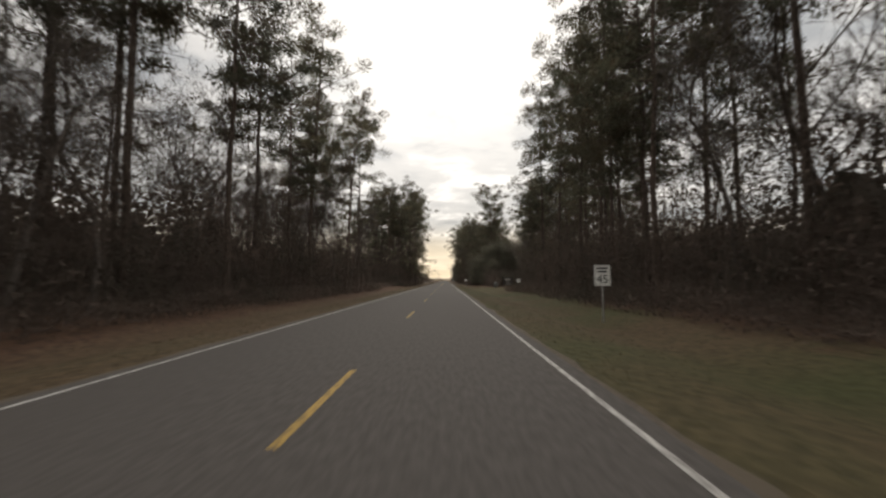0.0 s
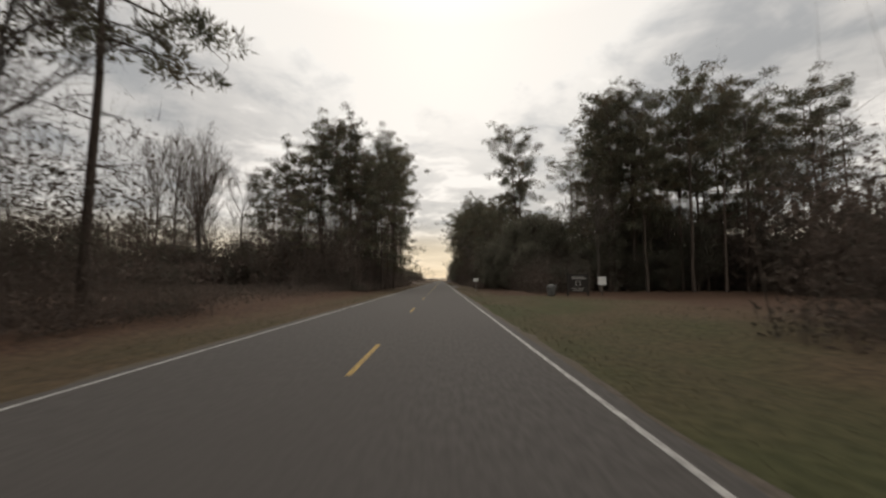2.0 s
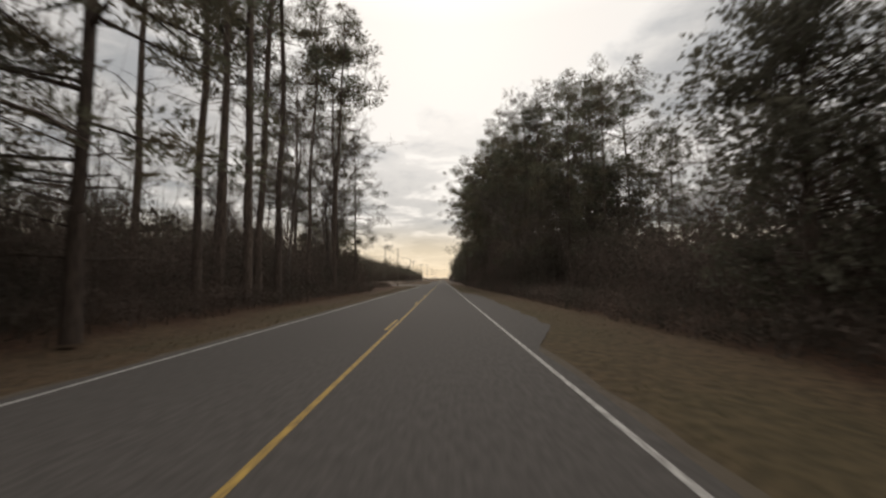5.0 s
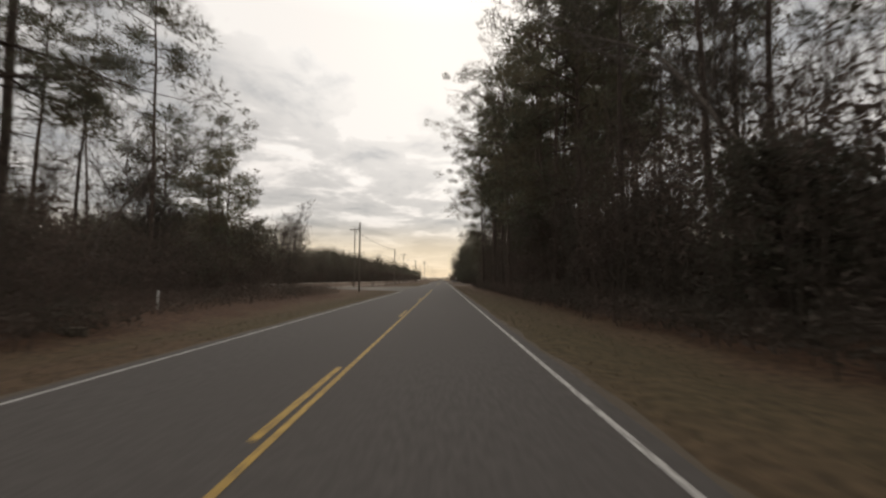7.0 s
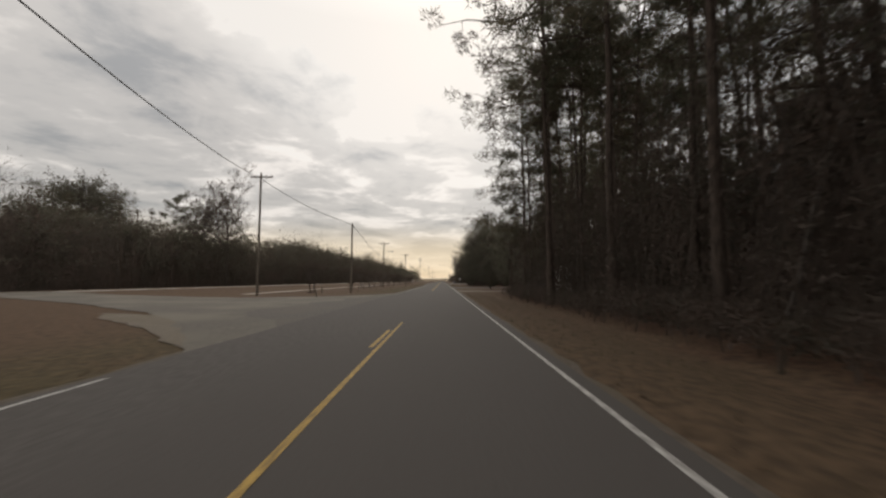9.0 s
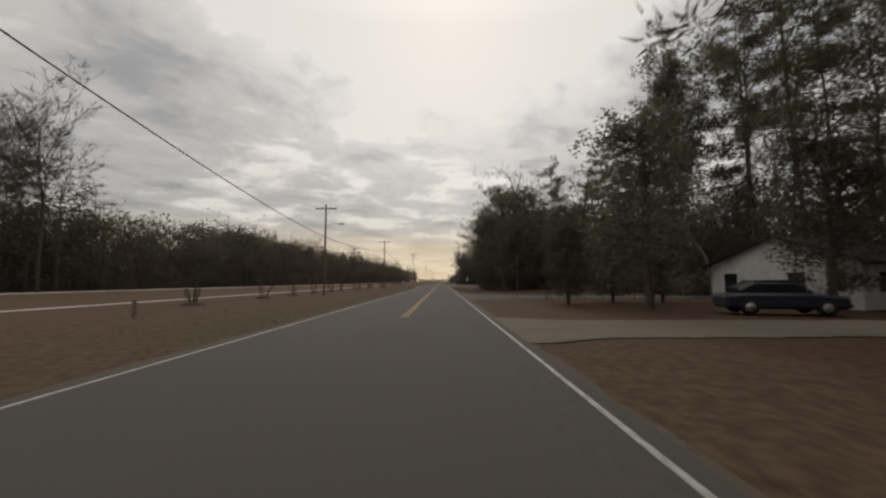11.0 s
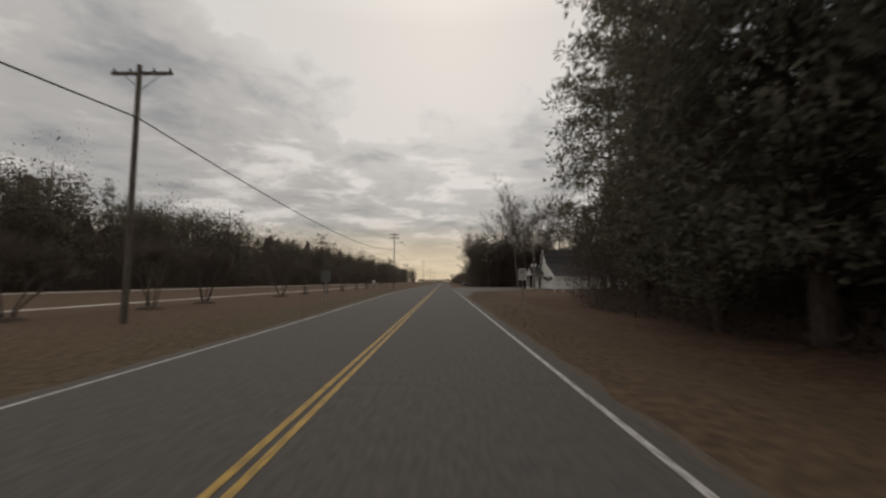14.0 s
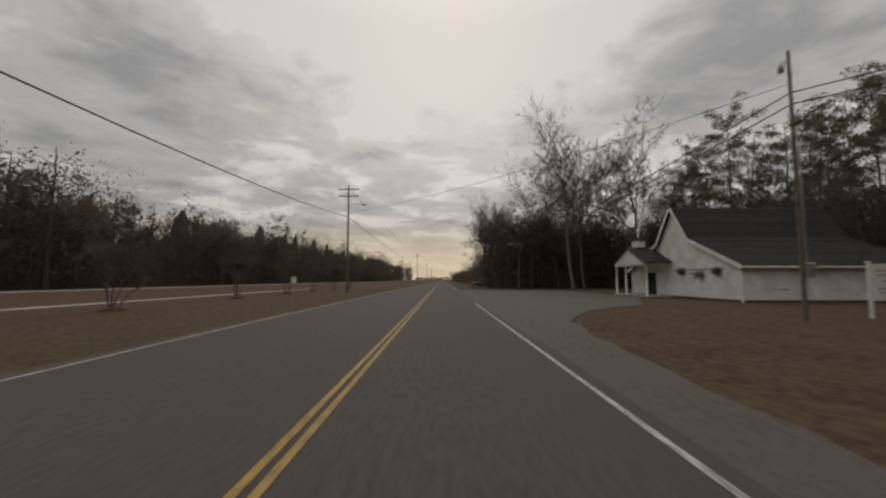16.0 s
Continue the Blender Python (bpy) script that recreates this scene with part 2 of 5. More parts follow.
def tube(path, radii, sides=6):
    """Vertices and triangles of a tube through points; its end is closed by a point where the radius is small."""
    path, radii = np.asarray(path, float), np.asarray(radii, float)
    tang = np.gradient(path, axis=0)
    tang /= np.linalg.norm(tang, axis=1)[:, None] + 1e-9
    ref = np.array([1.0, 0.0, 0.0]) if abs(tang[0, 0]) < 0.8 else np.array([0.0, 1.0, 0.0])
    a = np.cross(tang, ref)
    a /= np.linalg.norm(a, axis=1)[:, None] + 1e-9
    b = np.cross(tang, a)
    ang = np.arange(sides) * 2 * np.pi / sides
    v = path[:, None] + radii[:, None, None] * (np.cos(ang)[None, :, None] * a[:, None] + np.sin(ang)[None, :, None] * b[:, None])
    n, k = len(path), sides
    i = (np.arange(n - 1)[:, None] * k + np.arange(k)[None]).ravel()
    j = (np.arange(n - 1)[:, None] * k + (np.arange(k)[None] + 1) % k).ravel()
    t = np.concatenate([np.stack([i, j, j + k], 1), np.stack([i, j + k, i + k], 1)])
    return v.reshape(-1, 3), t


def merge(pieces):
    verts, tris, base = [], [], 0
    for v, t in pieces:
        verts.append(v), tris.append(np.asarray(t) + base)
        base += len(v)
    return np.concatenate(verts), np.concatenate(tris)


def blades(centres, directions, length, width, rng):
    """Slim pointed leaves at centres along directions."""
    d = directions / (np.linalg.norm(directions, axis=1)[:, None] + 1e-9)
    p = np.cross(d, rng.normal(size=d.shape))
    p /= np.linalg.norm(p, axis=1)[:, None] + 1e-9
    length, width = np.broadcast_to(length, len(d))[:, None], np.broadcast_to(width, len(d))[:, None]
    v = np.stack([centres - p * width, centres + p * width, centres + d * length], 1).reshape(-1, 3)
    return v, np.arange(len(v)).reshape(-1, 3)


def tufts(centres, per, reach, width, rng, lift=0.25, scatter=0.08):
    c = np.repeat(centres, per, 0)
    d = rng.normal(size=c.shape)
    d[:, 2] += lift
    return blades(c + rng.normal(size=c.shape) * scatter, d, reach * rng.uniform(0.6, 1.2, len(c)), width, rng)


# ---------- trees ----------
def pine_shape(seed, height, bare, spread, rich, needles=13, slim_needle=0.04):
    """A loblolly pine: a long slim stem with dead stubs, and a domed open crown of boughs that end in rounded needle clumps."""
    rng = np.random.default_rng(seed)
    lean = rng.normal(size=2) * 0.02 * height
    hs = np.linspace(0, 1, 9)
    stem = np.stack([lean[0] * hs ** 2 + rng.normal(size=9) * 0.06 * (hs > 0), lean[1] * hs ** 2 + rng.normal(size=9) * 0.06 * (hs > 0), hs * height], 1)
    girth = 0.0064 * height * (1 - hs) ** 0.7 + 0.02
    girth[0] *= 1.35
    wood, tips, slim = [tube(stem, girth, 7)], [], []
    count = int(rich * 29)
    for i in range(count):
        h = bare + (0.975 - bare) * (i + rng.random()) / count
        at = np.array([np.interp(h, hs, stem[:, k]) for k in range(3)])
        rel = (h - bare) / (1 - bare)
        reach = spread * (0.34 + 0.7 * math.sin(math.pi * min(1, rel * 0.74 + 0.2))) * rng.uniform(0.5, 1.2)
        turn = rng.uniform(0, 2 * math.pi)
        out = np.array([math.cos(turn), math.sin(turn), 0.0])
        rise = (0.02 + 0.95 * rel ** 1.5) * rng.uniform(0.5, 1.2)
        s = np.linspace(0, 1, 4)[:, None]
        bough = at + out * reach * s + np.array([0, 0, 1.0]) * reach * (rise * s - 0.24 * s ** 2 * (1 - rel)) + rng.normal(size=(4, 3)) * 0.07 * s * reach
        wood.append(tube(bough, np.linspace(0.014 + 0.013 * reach, 0.008, 4), 3))
        for f in ((1.0, 0.72, 0.5) if reach > 1.6 else (1.0, 0.6)):
            p = np.array([np.interp(f, s[:, 0], bough[:, k]) for k in range(3)])
            q = p + rng.normal(size=3) * 0.16 * reach * np.array([1, 1, 0.4])
            slim.append((p, q - p))
            tips.append(q)
    for _ in range(16):
        h = rng.uniform(0.45 * bare, bare + 0.05)
        at = np.array([np.interp(h, hs, stem[:, k]) for k in range(3)])
        turn, reach = rng.uniform(0, 2 * math.pi), rng.uniform(0.5, 3.0)
        out = np.array([math.cos(turn), math.sin(turn), rng.uniform(-0.1, 0.35)])
        bend = np.array([0, 0, -0.12 * reach])
        wood.append(tube([at, at + out * reach * 0.5, at + out * reach + bend], [0.032, 0.018, 0.006], 3))
        slim += [(at + out * reach * f, rng.normal(size=3) * 0.5) for f in (0.6, 0.85)]
    reach = np.array([d for _, d in slim])
    wood.append(blades(np.array([p for p, _ in slim]), reach, np.linalg.norm(reach, axis=1) + 0.1, 0.018, rng))
    # flattened clumps of needle sprays with clear gaps between them
    size = np.repeat(rng.uniform(0.42, 0.95, len(tips)), needles * 6)[:, None]
    tips = np.repeat(np.array(tips), needles * 6, 0)
    ball = rng.normal(size=tips.shape)
    ball *= (rng.random(len(tips)) ** 0.45 / (np.linalg.norm(ball, axis=1) + 1e-9))[:, None]
    away = ball + rng.normal(size=tips.shape) * 0.35 + np.array([0, 0, 0.3])
    crown = blades(tips + ball * size * np.array([1.02, 1.02, 0.68]), away, rng.uniform(0.2, 0.42, len(tips)), slim_needle, rng)
    return merge(wood), crown


def pine(seed, height, bare, spread, rich, label, needles=13, slim_needle=0.04):
    tree = thing("pine_tree", label, "tree", "roadside pines")
    wood, crown = pine_shape(seed, height, bare, spread, rich, needles, slim_needle)
    part("trunk", tri_mesh("pine_trunk", *wood, PINE_BARK), tree)
    tagged(part("crown", tri_mesh("pine_crown", *crown, NEEDLES), tree, "dark green needle tufts"), kind="stuff")
    return tree


def hardwood_shape(seed, height, spread=0.5, forks=(9, 6, 5), stout=0.0092, twig=0.011):
    """A bare winter hardwood, branching four times over."""
    rng = np.random.default_rng(seed)
    limbs, fine, sprays = [], [], []

    def grow(at, way, length, girth, level):
        steps = (4, 4, 2, 1)[level]
        pts, p, d = [at], at, way / np.linalg.norm(way)
        for _ in range(steps):
            d = d + rng.normal(size=3) * 0.17 + np.array([0, 0, 0.13])
            d /= np.linalg.norm(d)
            p = p + d * length / steps
            pts.append(p)
        end = girth * (0.35 if level else 0.45)
        (fine if level > 2 else limbs).append(tube(pts, np.linspace(girth, end, steps + 1), 7 if level == 0 else (4 if level == 1 else 3)))
        if level >= 3:
            sprays.extend((at + (p - at) * rng.uniform(0.3, 1.0), d + rng.normal(size=3) * 0.55) for _ in range(6))
            return
        kids = forks[level]
        for k in range(kids):
            f = rng.uniform(0.42 if level == 0 else 0.2, 1.0)
            q = np.array([np.interp(f * steps, np.arange(steps + 1), np.array(pts)[:, a]) for a in range(3)])
            turn = rng.uniform(0, 2 * math.pi)
            out = np.array([math.cos(turn), math.sin(turn), 0.0]) * (0.42 + spread * 0.6)
            way2 = d * rng.uniform(0.7, 1.2) + out
            grow(q, way2, length * rng.uniform(0.36, 0.60), max(0.009, girth * rng.uniform(0.24, 0.38)), level + 1)
        grow(pts[-1], d + rng.normal(size=3) * 0.3, length * 0.45, end, level + 1)

    grow(np.zeros(3), np.array([rng.normal() * 0.06, rng.normal() * 0.06, 1.0]), height * 0.58, height * stout, 0)
    foot, way = np.array([a for a, _ in sprays]), np.array([d for _, d in sprays])
    fine.append(blades(foot, way, rng.uniform(0.35, 1.0, len(foot)) * height / 18, twig, rng))
    return merge(limbs), merge(fine)


def hardwood(seed, height, label, spread=0.5, forks=(9, 6, 5), stout=0.0092, twig=0.011, bark=None):
    tree = thing("bare_tree", label, "tree", "bare trees")
    limbs, fine = hardwood_shape(seed, height, spread, forks, stout, twig)
    part("trunk", tri_mesh("bare_trunk", *limbs, bark or GREY_BARK), tree)
    tagged(part("twig_crown", tri_mesh("twig_crown", *fine, bark or GREY_BARK), tree, "fine leafless twigs"), kind="stuff")
    return tree


def evergreen_shape(seed, height, spread, clumps=130, low=0.12, leaves=13, leaf=0.11):
    """A dense dark broadleaf or cedar with an uneven crown of leaf clumps."""
    rng = np.random.default_rng(seed)
    hs = np.linspace(0, 1, 6)
    stem = np.stack([rng.normal(size=6) * 0.15 * hs, rng.normal(size=6) * 0.15 * hs, hs * height * 0.92], 1)
    wood, tips = [tube(stem, 0.018 * height * (1 - hs) + 0.03, 7)], []
    for i in range(clumps):
        h = low + (1 - low) * rng.random() ** 0.9
        at = np.array([np.interp(h * 0.9, hs, stem[:, k]) for k in range(3)])
        reach = spread * math.sin(math.pi * (0.16 + 0.69 * h)) ** 0.8 * rng.uniform(0.5, 1.12)
        turn = rng.uniform(0, 2 * math.pi)
        end = at + np.array([math.cos(turn), math.sin(turn), rng.uniform(0.05, 0.5)]) * reach
        wood.append(tube([at, end], [0.05, 0.012], 3))
        for f in (0.55, 0.8, 1.0):
            tips.append(at + (end - at) * f + rng.normal(size=3) * 0.25)
    return merge(wood), tufts(np.array(tips), leaves, 0.14 + 2.0 * leaf, leaf, rng, 0.1, 0.32)


def evergreen(seed, height, spread, label, clumps=130, name="evergreen_tree", low=0.12, leaves=13, leaf=0.11):
    tree = thing(name, label, "tree", "dark evergreens")
    wood, crown = evergreen_shape(seed, height, spread, clumps, low, leaves, leaf)
    part("trunk", tri_mesh("evergreen_trunk", *wood, PINE_BARK), tree)
    tagged(part("crown", tri_mesh("evergreen_crown", *crown, OAK_LEAVES), tree, "dense dark green leaves"), kind="stuff")
    return tree


def lawn_tree(seed):
    """A small leafless tree of several stems in a round bed of mulch."""
    rng = np.random.default_rng(seed)
    limbs, sprays = [], []

    def grow(at, way, length, girth, level):
        pts, p, d = [at], at, way / np.linalg.norm(way)
        for _ in range(3):
            d = d + rng.normal(size=3) * 0.12 + np.array([0, 0, 0.06])
            d /= np.linalg.norm(d)
            p = p + d * length / 3
            pts.append(p)
        limbs.append(tube(pts, np.linspace(girth, girth * 0.5, 4), 5 if level < 2 else 3))
        if level == 3:
            sprays.extend((at + (p - at) * rng.uniform(0.2, 1.0), d + rng.normal(size=3) * 0.5) for _ in range(7))
            return
        for k in range((4, 4, 4)[level]):
            f = rng.uniform(0.5, 1.0) if level else rng.uniform(0.75, 1.0)
            q = np.array([np.interp(f * 3, np.arange(4), np.array(pts)[:, i]) for i in range(3)])
            turn = rng.uniform(0, 2 * math.pi)
            grow(q, d + np.array([math.cos(turn), math.sin(turn), 0.1]) * 0.5, length * rng.uniform(0.5, 0.75), girth * 0.48, level + 1)

    for k in range(5):
        turn = k * 1.26 + rng.uniform(-0.3, 0.3)
        out = np.array([math.cos(turn), math.sin(turn), 0.0])
        grow(out * 0.14, out * 0.3 + np.array([0, 0, 1.0]), 2.1 * rng.uniform(0.85, 1.1), 0.062, 0)
    tree = thing("lawn_tree", "small leafless many-stemmed tree in a mulch bed on the lawn", "tree", "trees on the lawn")
    part("trunk", tri_mesh("lawn_stem", *merge(limbs), GREY_BARK), tree)
    foot, way = np.array([a for a, _ in sprays]), np.array([d for _, d in sprays])
    tagged(part("twig_crown", tri_mesh("lawn_twigs", *blades(foot, way, rng.uniform(0.25, 0.6, len(foot)), 0.012, rng), BRUSH), tree, "fine brown leafless twigs"), kind="stuff")
    part("mulch_bed", tri_mesh("mulch_bed", *tube([(0, 0, z) for z in (0.02, 0.16, 0.26, 0.28)], [0.85, 0.72, 0.4, 0.02], 14), MULCH), tree, "low round bed of dark mulch")
    return tree


def thicket(label, x0, x1, y0, y1, height, per_metre, seed, leaf=0.21, deep=0.0, inner_count=150, across=False):
    """Undergrowth: leaning stems, thin twigs and dead leaves, denser towards the ground, with a ragged top."""
    rng = np.random.default_rng(seed)

    def cloud(n, thin, inset=0.0):
        y = rng.uniform(y0 + inset, y1 - inset, n)
        top = height * (0.62 + 0.24 * np.sin(y * 0.41 + seed) * np.sin(y * 0.17 + 2 * seed) + 0.12 * np.sin(y * 1.3 + seed) + 0.08 * np.sin(y * 3.7 + 2 * seed) + 0.05 * rng.normal(size=n))
        return np.stack([rng.uniform(x0, x1, n), y, np.maximum(0.02, top * rng.beta(1.0, thin, n) * 1.15)], 1)

    n = int(1.3 * per_metre * (y1 - y0))
    c = cloud(n, 1.15)
    leaves = blades(c, rng.normal(size=c.shape), leaf * rng.uniform(0.6, 1.6, n), leaf * 0.26, rng)
    c = cloud(n // 2, 1.0)
    d = rng.normal(size=c.shape) + np.array([0, 0, 1.2])
    twigs = blades(c, d, leaf * rng.uniform(3, 6, len(c)), leaf * 0.06, rng)
    core = []
    if deep:
        ys = np.arange(y0 + 4.0, y1 - 3.5, 0.9)
        top = (0.74 if height < 11 else 0.9) * height * (0.62 + 0.24 * np.sin(ys * 0.41 + seed) * np.sin(ys * 0.17 + 2 * seed) + 0.12 * np.sin(ys * 1.3 + seed))
        top *= np.minimum(1, np.minimum(ys - y0 - 3, y1 - ys - 3) / 6)
        prof = ((-2.2, 0.0), (-2.0, 0.35), (-1.4, 0.7), (-0.6, 0.92), (0.3, 1.0), (1.3, 0.6), (2.2, 0.0))
        mid = (x1 if deep > 0 else x0) + 0.15 * deep
        grid = np.stack([np.stack([mid + a + rng.normal(size=len(ys)) * 0.3, ys + rng.normal(size=len(ys)) * 0.2, top * b + rng.normal(size=len(ys)) * 0.4 * (b > 0) - 0.2], 1) for a, b in prof], 1)
        m, k = grid.shape[:2]
        i, j = [g.ravel() for g in np.meshgrid(np.arange(m - 1), np.arange(k - 1), indexing="ij")]
        q = i * k + j
        core = [(grid.reshape(-1, 3), np.concatenate([np.stack([q, q + 1, q + k + 1], 1), np.stack([q, q + k + 1, q + k], 1)]))]
        c = cloud(int(inner_count * (y1 - y0)), 1.25, 4.0)
        c[:, 0] += deep
        inner = blades(c, rng.normal(size=c.shape), rng.uniform(0.4, 0.8, len(c)), 0.15, rng)
        leaves = merge([leaves, inner])
    m = int(5 * (y1 - y0))
    foot = np.stack([rng.uniform(x0, x1, m), rng.uniform(y0, y1, m), np.full(m, -0.3)], 1)
    up = np.stack([rng.normal(size=m) * 0.14, rng.normal(size=m) * 0.14, np.ones(m)], 1)
    stems = blades(foot, up, min(height, 10.0) * rng.uniform(0.7, 1.5, m), 0.03, rng)
    v, t = merge([leaves, twigs, stems] + core)
    ob = new("undergrowth", tri_mesh("undergrowth", v[:, [1, 0, 2]] if across else v, t, BRUSH))
    return tagged(ob, label, "undergrowth", kind="stuff")


class Grove:
    """Templates, each of which stands at the first place given and is copied to the rest."""

    def __init__(self, *templates):
        self.templates, self.used = list(templates), set()

    def put(self, k, x, y, scale=1.0, turn=0.0, z=-0.15, tall=1.0):
        ob = self.templates[k % len(self.templates)]
        m = pose(x, y, z, 0, 0, turn) @ Matrix.Diagonal((scale, scale, scale * tall, 1))
        if ob in self.used:
            return copy_thing(ob, m)
        self.used.add(ob)
        ob.matrix_basis = m
        return ob


class Wood:
    """Trees too many to count, gathered into one mesh with bark and leaves."""

    def __init__(self, name, label, shapes, bark, leaf):
        self.name, self.label, self.shapes, self.mats, self.got = name, label, shapes, (bark, leaf), ([], [])

    def put(self, k, x, y, scale=1.0, turn=0.0, z=-0.15, tall=1.0):
        c, s = math.cos(radians(turn)), math.sin(radians(turn))
        m = np.array([[c, s, 0], [-s, c, 0], [0, 0, tall]]) * scale
        for got, (v, t) in zip(self.got, self.shapes[k % len(self.shapes)]):
            got.append((v @ m + np.array([x, y, z]), t))

    def done(self):
        for kind, mat, got in zip(("stems", "crowns"), self.mats, self.got):
            ob = new(self.name + "_" + kind, tri_mesh(self.name, *merge(got), mat))
            tagged(ob, self.label, "woods", kind="stuff")


# ---------- ground and road ----------
def ramped(y, y0, y1, soft=4.0):
    return np.clip((y - y0) / soft + 1, 0, 1) * np.clip((y1 - y) / soft + 1, 0, 1)


def ground_height(x, y):
    """Ditches along the woods, level ground at the road mouths and lawns."""
    d = np.abs(x)
    ditch = -0.28 * np.exp(-((d - 7.2) / 1.4) ** 2)
    bank = 0.25 * np.clip((d - 9.0) / 5.0, 0, 1)
    level_right = np.maximum.reduce([ramped(y, 76, 85), ramped(y, 121, 161), ramped(y, 252, 300), ramped(y, 352, 5000, 8)])
    level_left = ramped(y, 206, 5000, 8)
    keep = 1 - np.where(x > 0, level_right, level_left)
    bumps = 0.05 * np.sin(x * 0.9 + 0.3 * y) * np.sin(y * 0.53) * np.clip((d - 4.0) / 3.0, 0, 1)
    rise = 0.2 * np.clip((-x - 20) / 18.0, 0, 1) * level_left
    return -0.04 + (ditch + bank + bumps * np.where(d > 40, 0, 1)) * keep + rise


def build_ground():
    xs = np.concatenate([[-2500, -900, -300, -120, -70], [-56], np.arange(-50, -13, 3.0), np.arange(-12, 12.1, 0.6), np.arange(15, 49, 3.0), [70, 120, 300, 900, 2500]])
    ys = np.concatenate([[-600, -120], np.arange(-40, 460, 1.5), np.arange(460, 800, 20.0), [900, 1200, 1800, 3000]])
    gx, gy = np.meshgrid(xs, ys)
    gz = ground_height(gx, gy)
    v = np.stack([gx, gy, gz], 2).reshape(-1, 3)
    w, h = len(xs), len(ys)
    i = (np.arange(h - 1)[:, None] * w + np.arange(w - 1)[None]).ravel()
    me = mesh("ground", v, np.stack([i, i + 1, i + w + 1, i + w], 1), GROUND, True)
    d = np.abs(v[:, 0])
    wooded = ((v[:, 0] < 0) & (v[:, 1] < 200)) | ((v[:, 0] > 0) & (v[:, 1] < 350))
    straw = np.where(wooded, np.clip((d - 6.5) / 3.0, 0, 1), np.where(v[:, 0] > 0, 0.5, 0.15)) * 0.75
    lawn = (v[:, 0] > 0) & (v[:, 1] > 3) & (v[:, 1] < 86)
    straw = np.where(lawn, np.clip((d - np.where(v[:, 1] < 30, 7.5, 12)) / 5.0, 0, 1) * 0.75, straw)
    green = np.where(lawn, np.clip(1.5 - (d - 5.2) / 9.0, 0, 1), np.clip(1.25 - np.abs(d - 5.2) / 3.5, 0, 1)) * np.where((v[:, 0] > 0) & (v[:, 1] < 86), 1.0, np.where((v[:, 0] > 0) & (v[:, 1] > 200), 0.15, 0.45))
    for name, val in (("straw", straw), ("green", green)):
        me.attributes.new(name, "FLOAT", "POINT").data.foreach_set("value", val.astype(np.float32))
    tagged(new("ground", me), "flat winter ground of dry grass and brown pine straw", "ground", kind="structure")


def widened(y):
    """How far the left-hand edge of the road moves out where it widens before the church."""
    grow, end = np.clip((y - 312) / 60, 0, 1), np.clip((y - 450) / 60, 0, 1)
    return -1.65 * grow * grow * (3 - 2 * grow) * (1 - end * end * (3 - 2 * end))


def strip(name, x0, x1, y0, y1, z, mat, label="", wave=0.0, step=2.0, parent=None, seed=0, wide=(0, 0)):
    """A flat strip along the road with slightly uneven edges; wide: how much of the road's widening each edge follows."""
    n = max(2, int((y1 - y0) / step) + 1)
    ys = np.linspace(y0, y1, n)
    rng = np.random.default_rng(seed)
    a, b = x0 + wide[0] * widened(ys) + wave * rng.normal(size=n), x1 + wide[1] * widened(ys) + wave * rng.normal(size=n)
    v = np.concatenate([np.stack([a, ys, np.full(n, z)], 1), np.stack([b, ys, np.full(n, z)], 1)])
    i = np.arange(n - 1)
    me = mesh(name, v, np.stack([i, i + n, i + n + 1, i + 1], 1), mat)
    if parent:
        return part(name, me, parent, label)
    return tagged(new(name, me), label, name.replace("_", " "), kind="structure")


build_ground()
road = strip("road", -3.75, 3.62, -60, 2600, 0.0, ASPHALT, "straight worn grey asphalt two-lane road", 0.03, 3.0, wide=(1, 0))
strip("verge", -4.0, -3.6, -60, 700, -0.03, VERGE_SAND, "sandy grey verge beside the asphalt", 0.06, 0.9, seed=1, wide=(1, 1))
strip("verge", 3.5, 3.8, -60, 700, -0.03, VERGE_SAND, "sandy grey verge beside the asphalt", 0.05, 0.9, seed=2)


def lines():
    for y0, y1 in ((-60, 208), (246, 1200)):
        strip("edge_line", -3.55, -3.465, y0, y1, 0.006, WHITE_LINE, "worn white edge line", parent=road, step=4, wide=(1, 1))
    for y0, y1 in ((-60, 379), (412, 1200)):
        strip("edge_line", 3.305, 3.39, y0, y1, 0.006, WHITE_LINE, "worn white edge line", parent=road, step=4)
    y = -20.8
    while y < 216:
        strip("centre_dash", -0.13 if y > 108 else -0.05, -0.03 if y > 108 else 0.05, y, y + 3.05, 0.006, YELLOW_LINE, "worn yellow dash", parent=road)
        y += 12.19
    for x, y0, y1 in ((0.03, 112, 216), (0.03, 262, 1200), (-0.13, 262, 1200)):
        strip("centre_line", x + 0.01, x + 0.095, y0, y1, 0.006, YELLOW_LINE, "worn solid yellow line", parent=road, step=4)


lines()

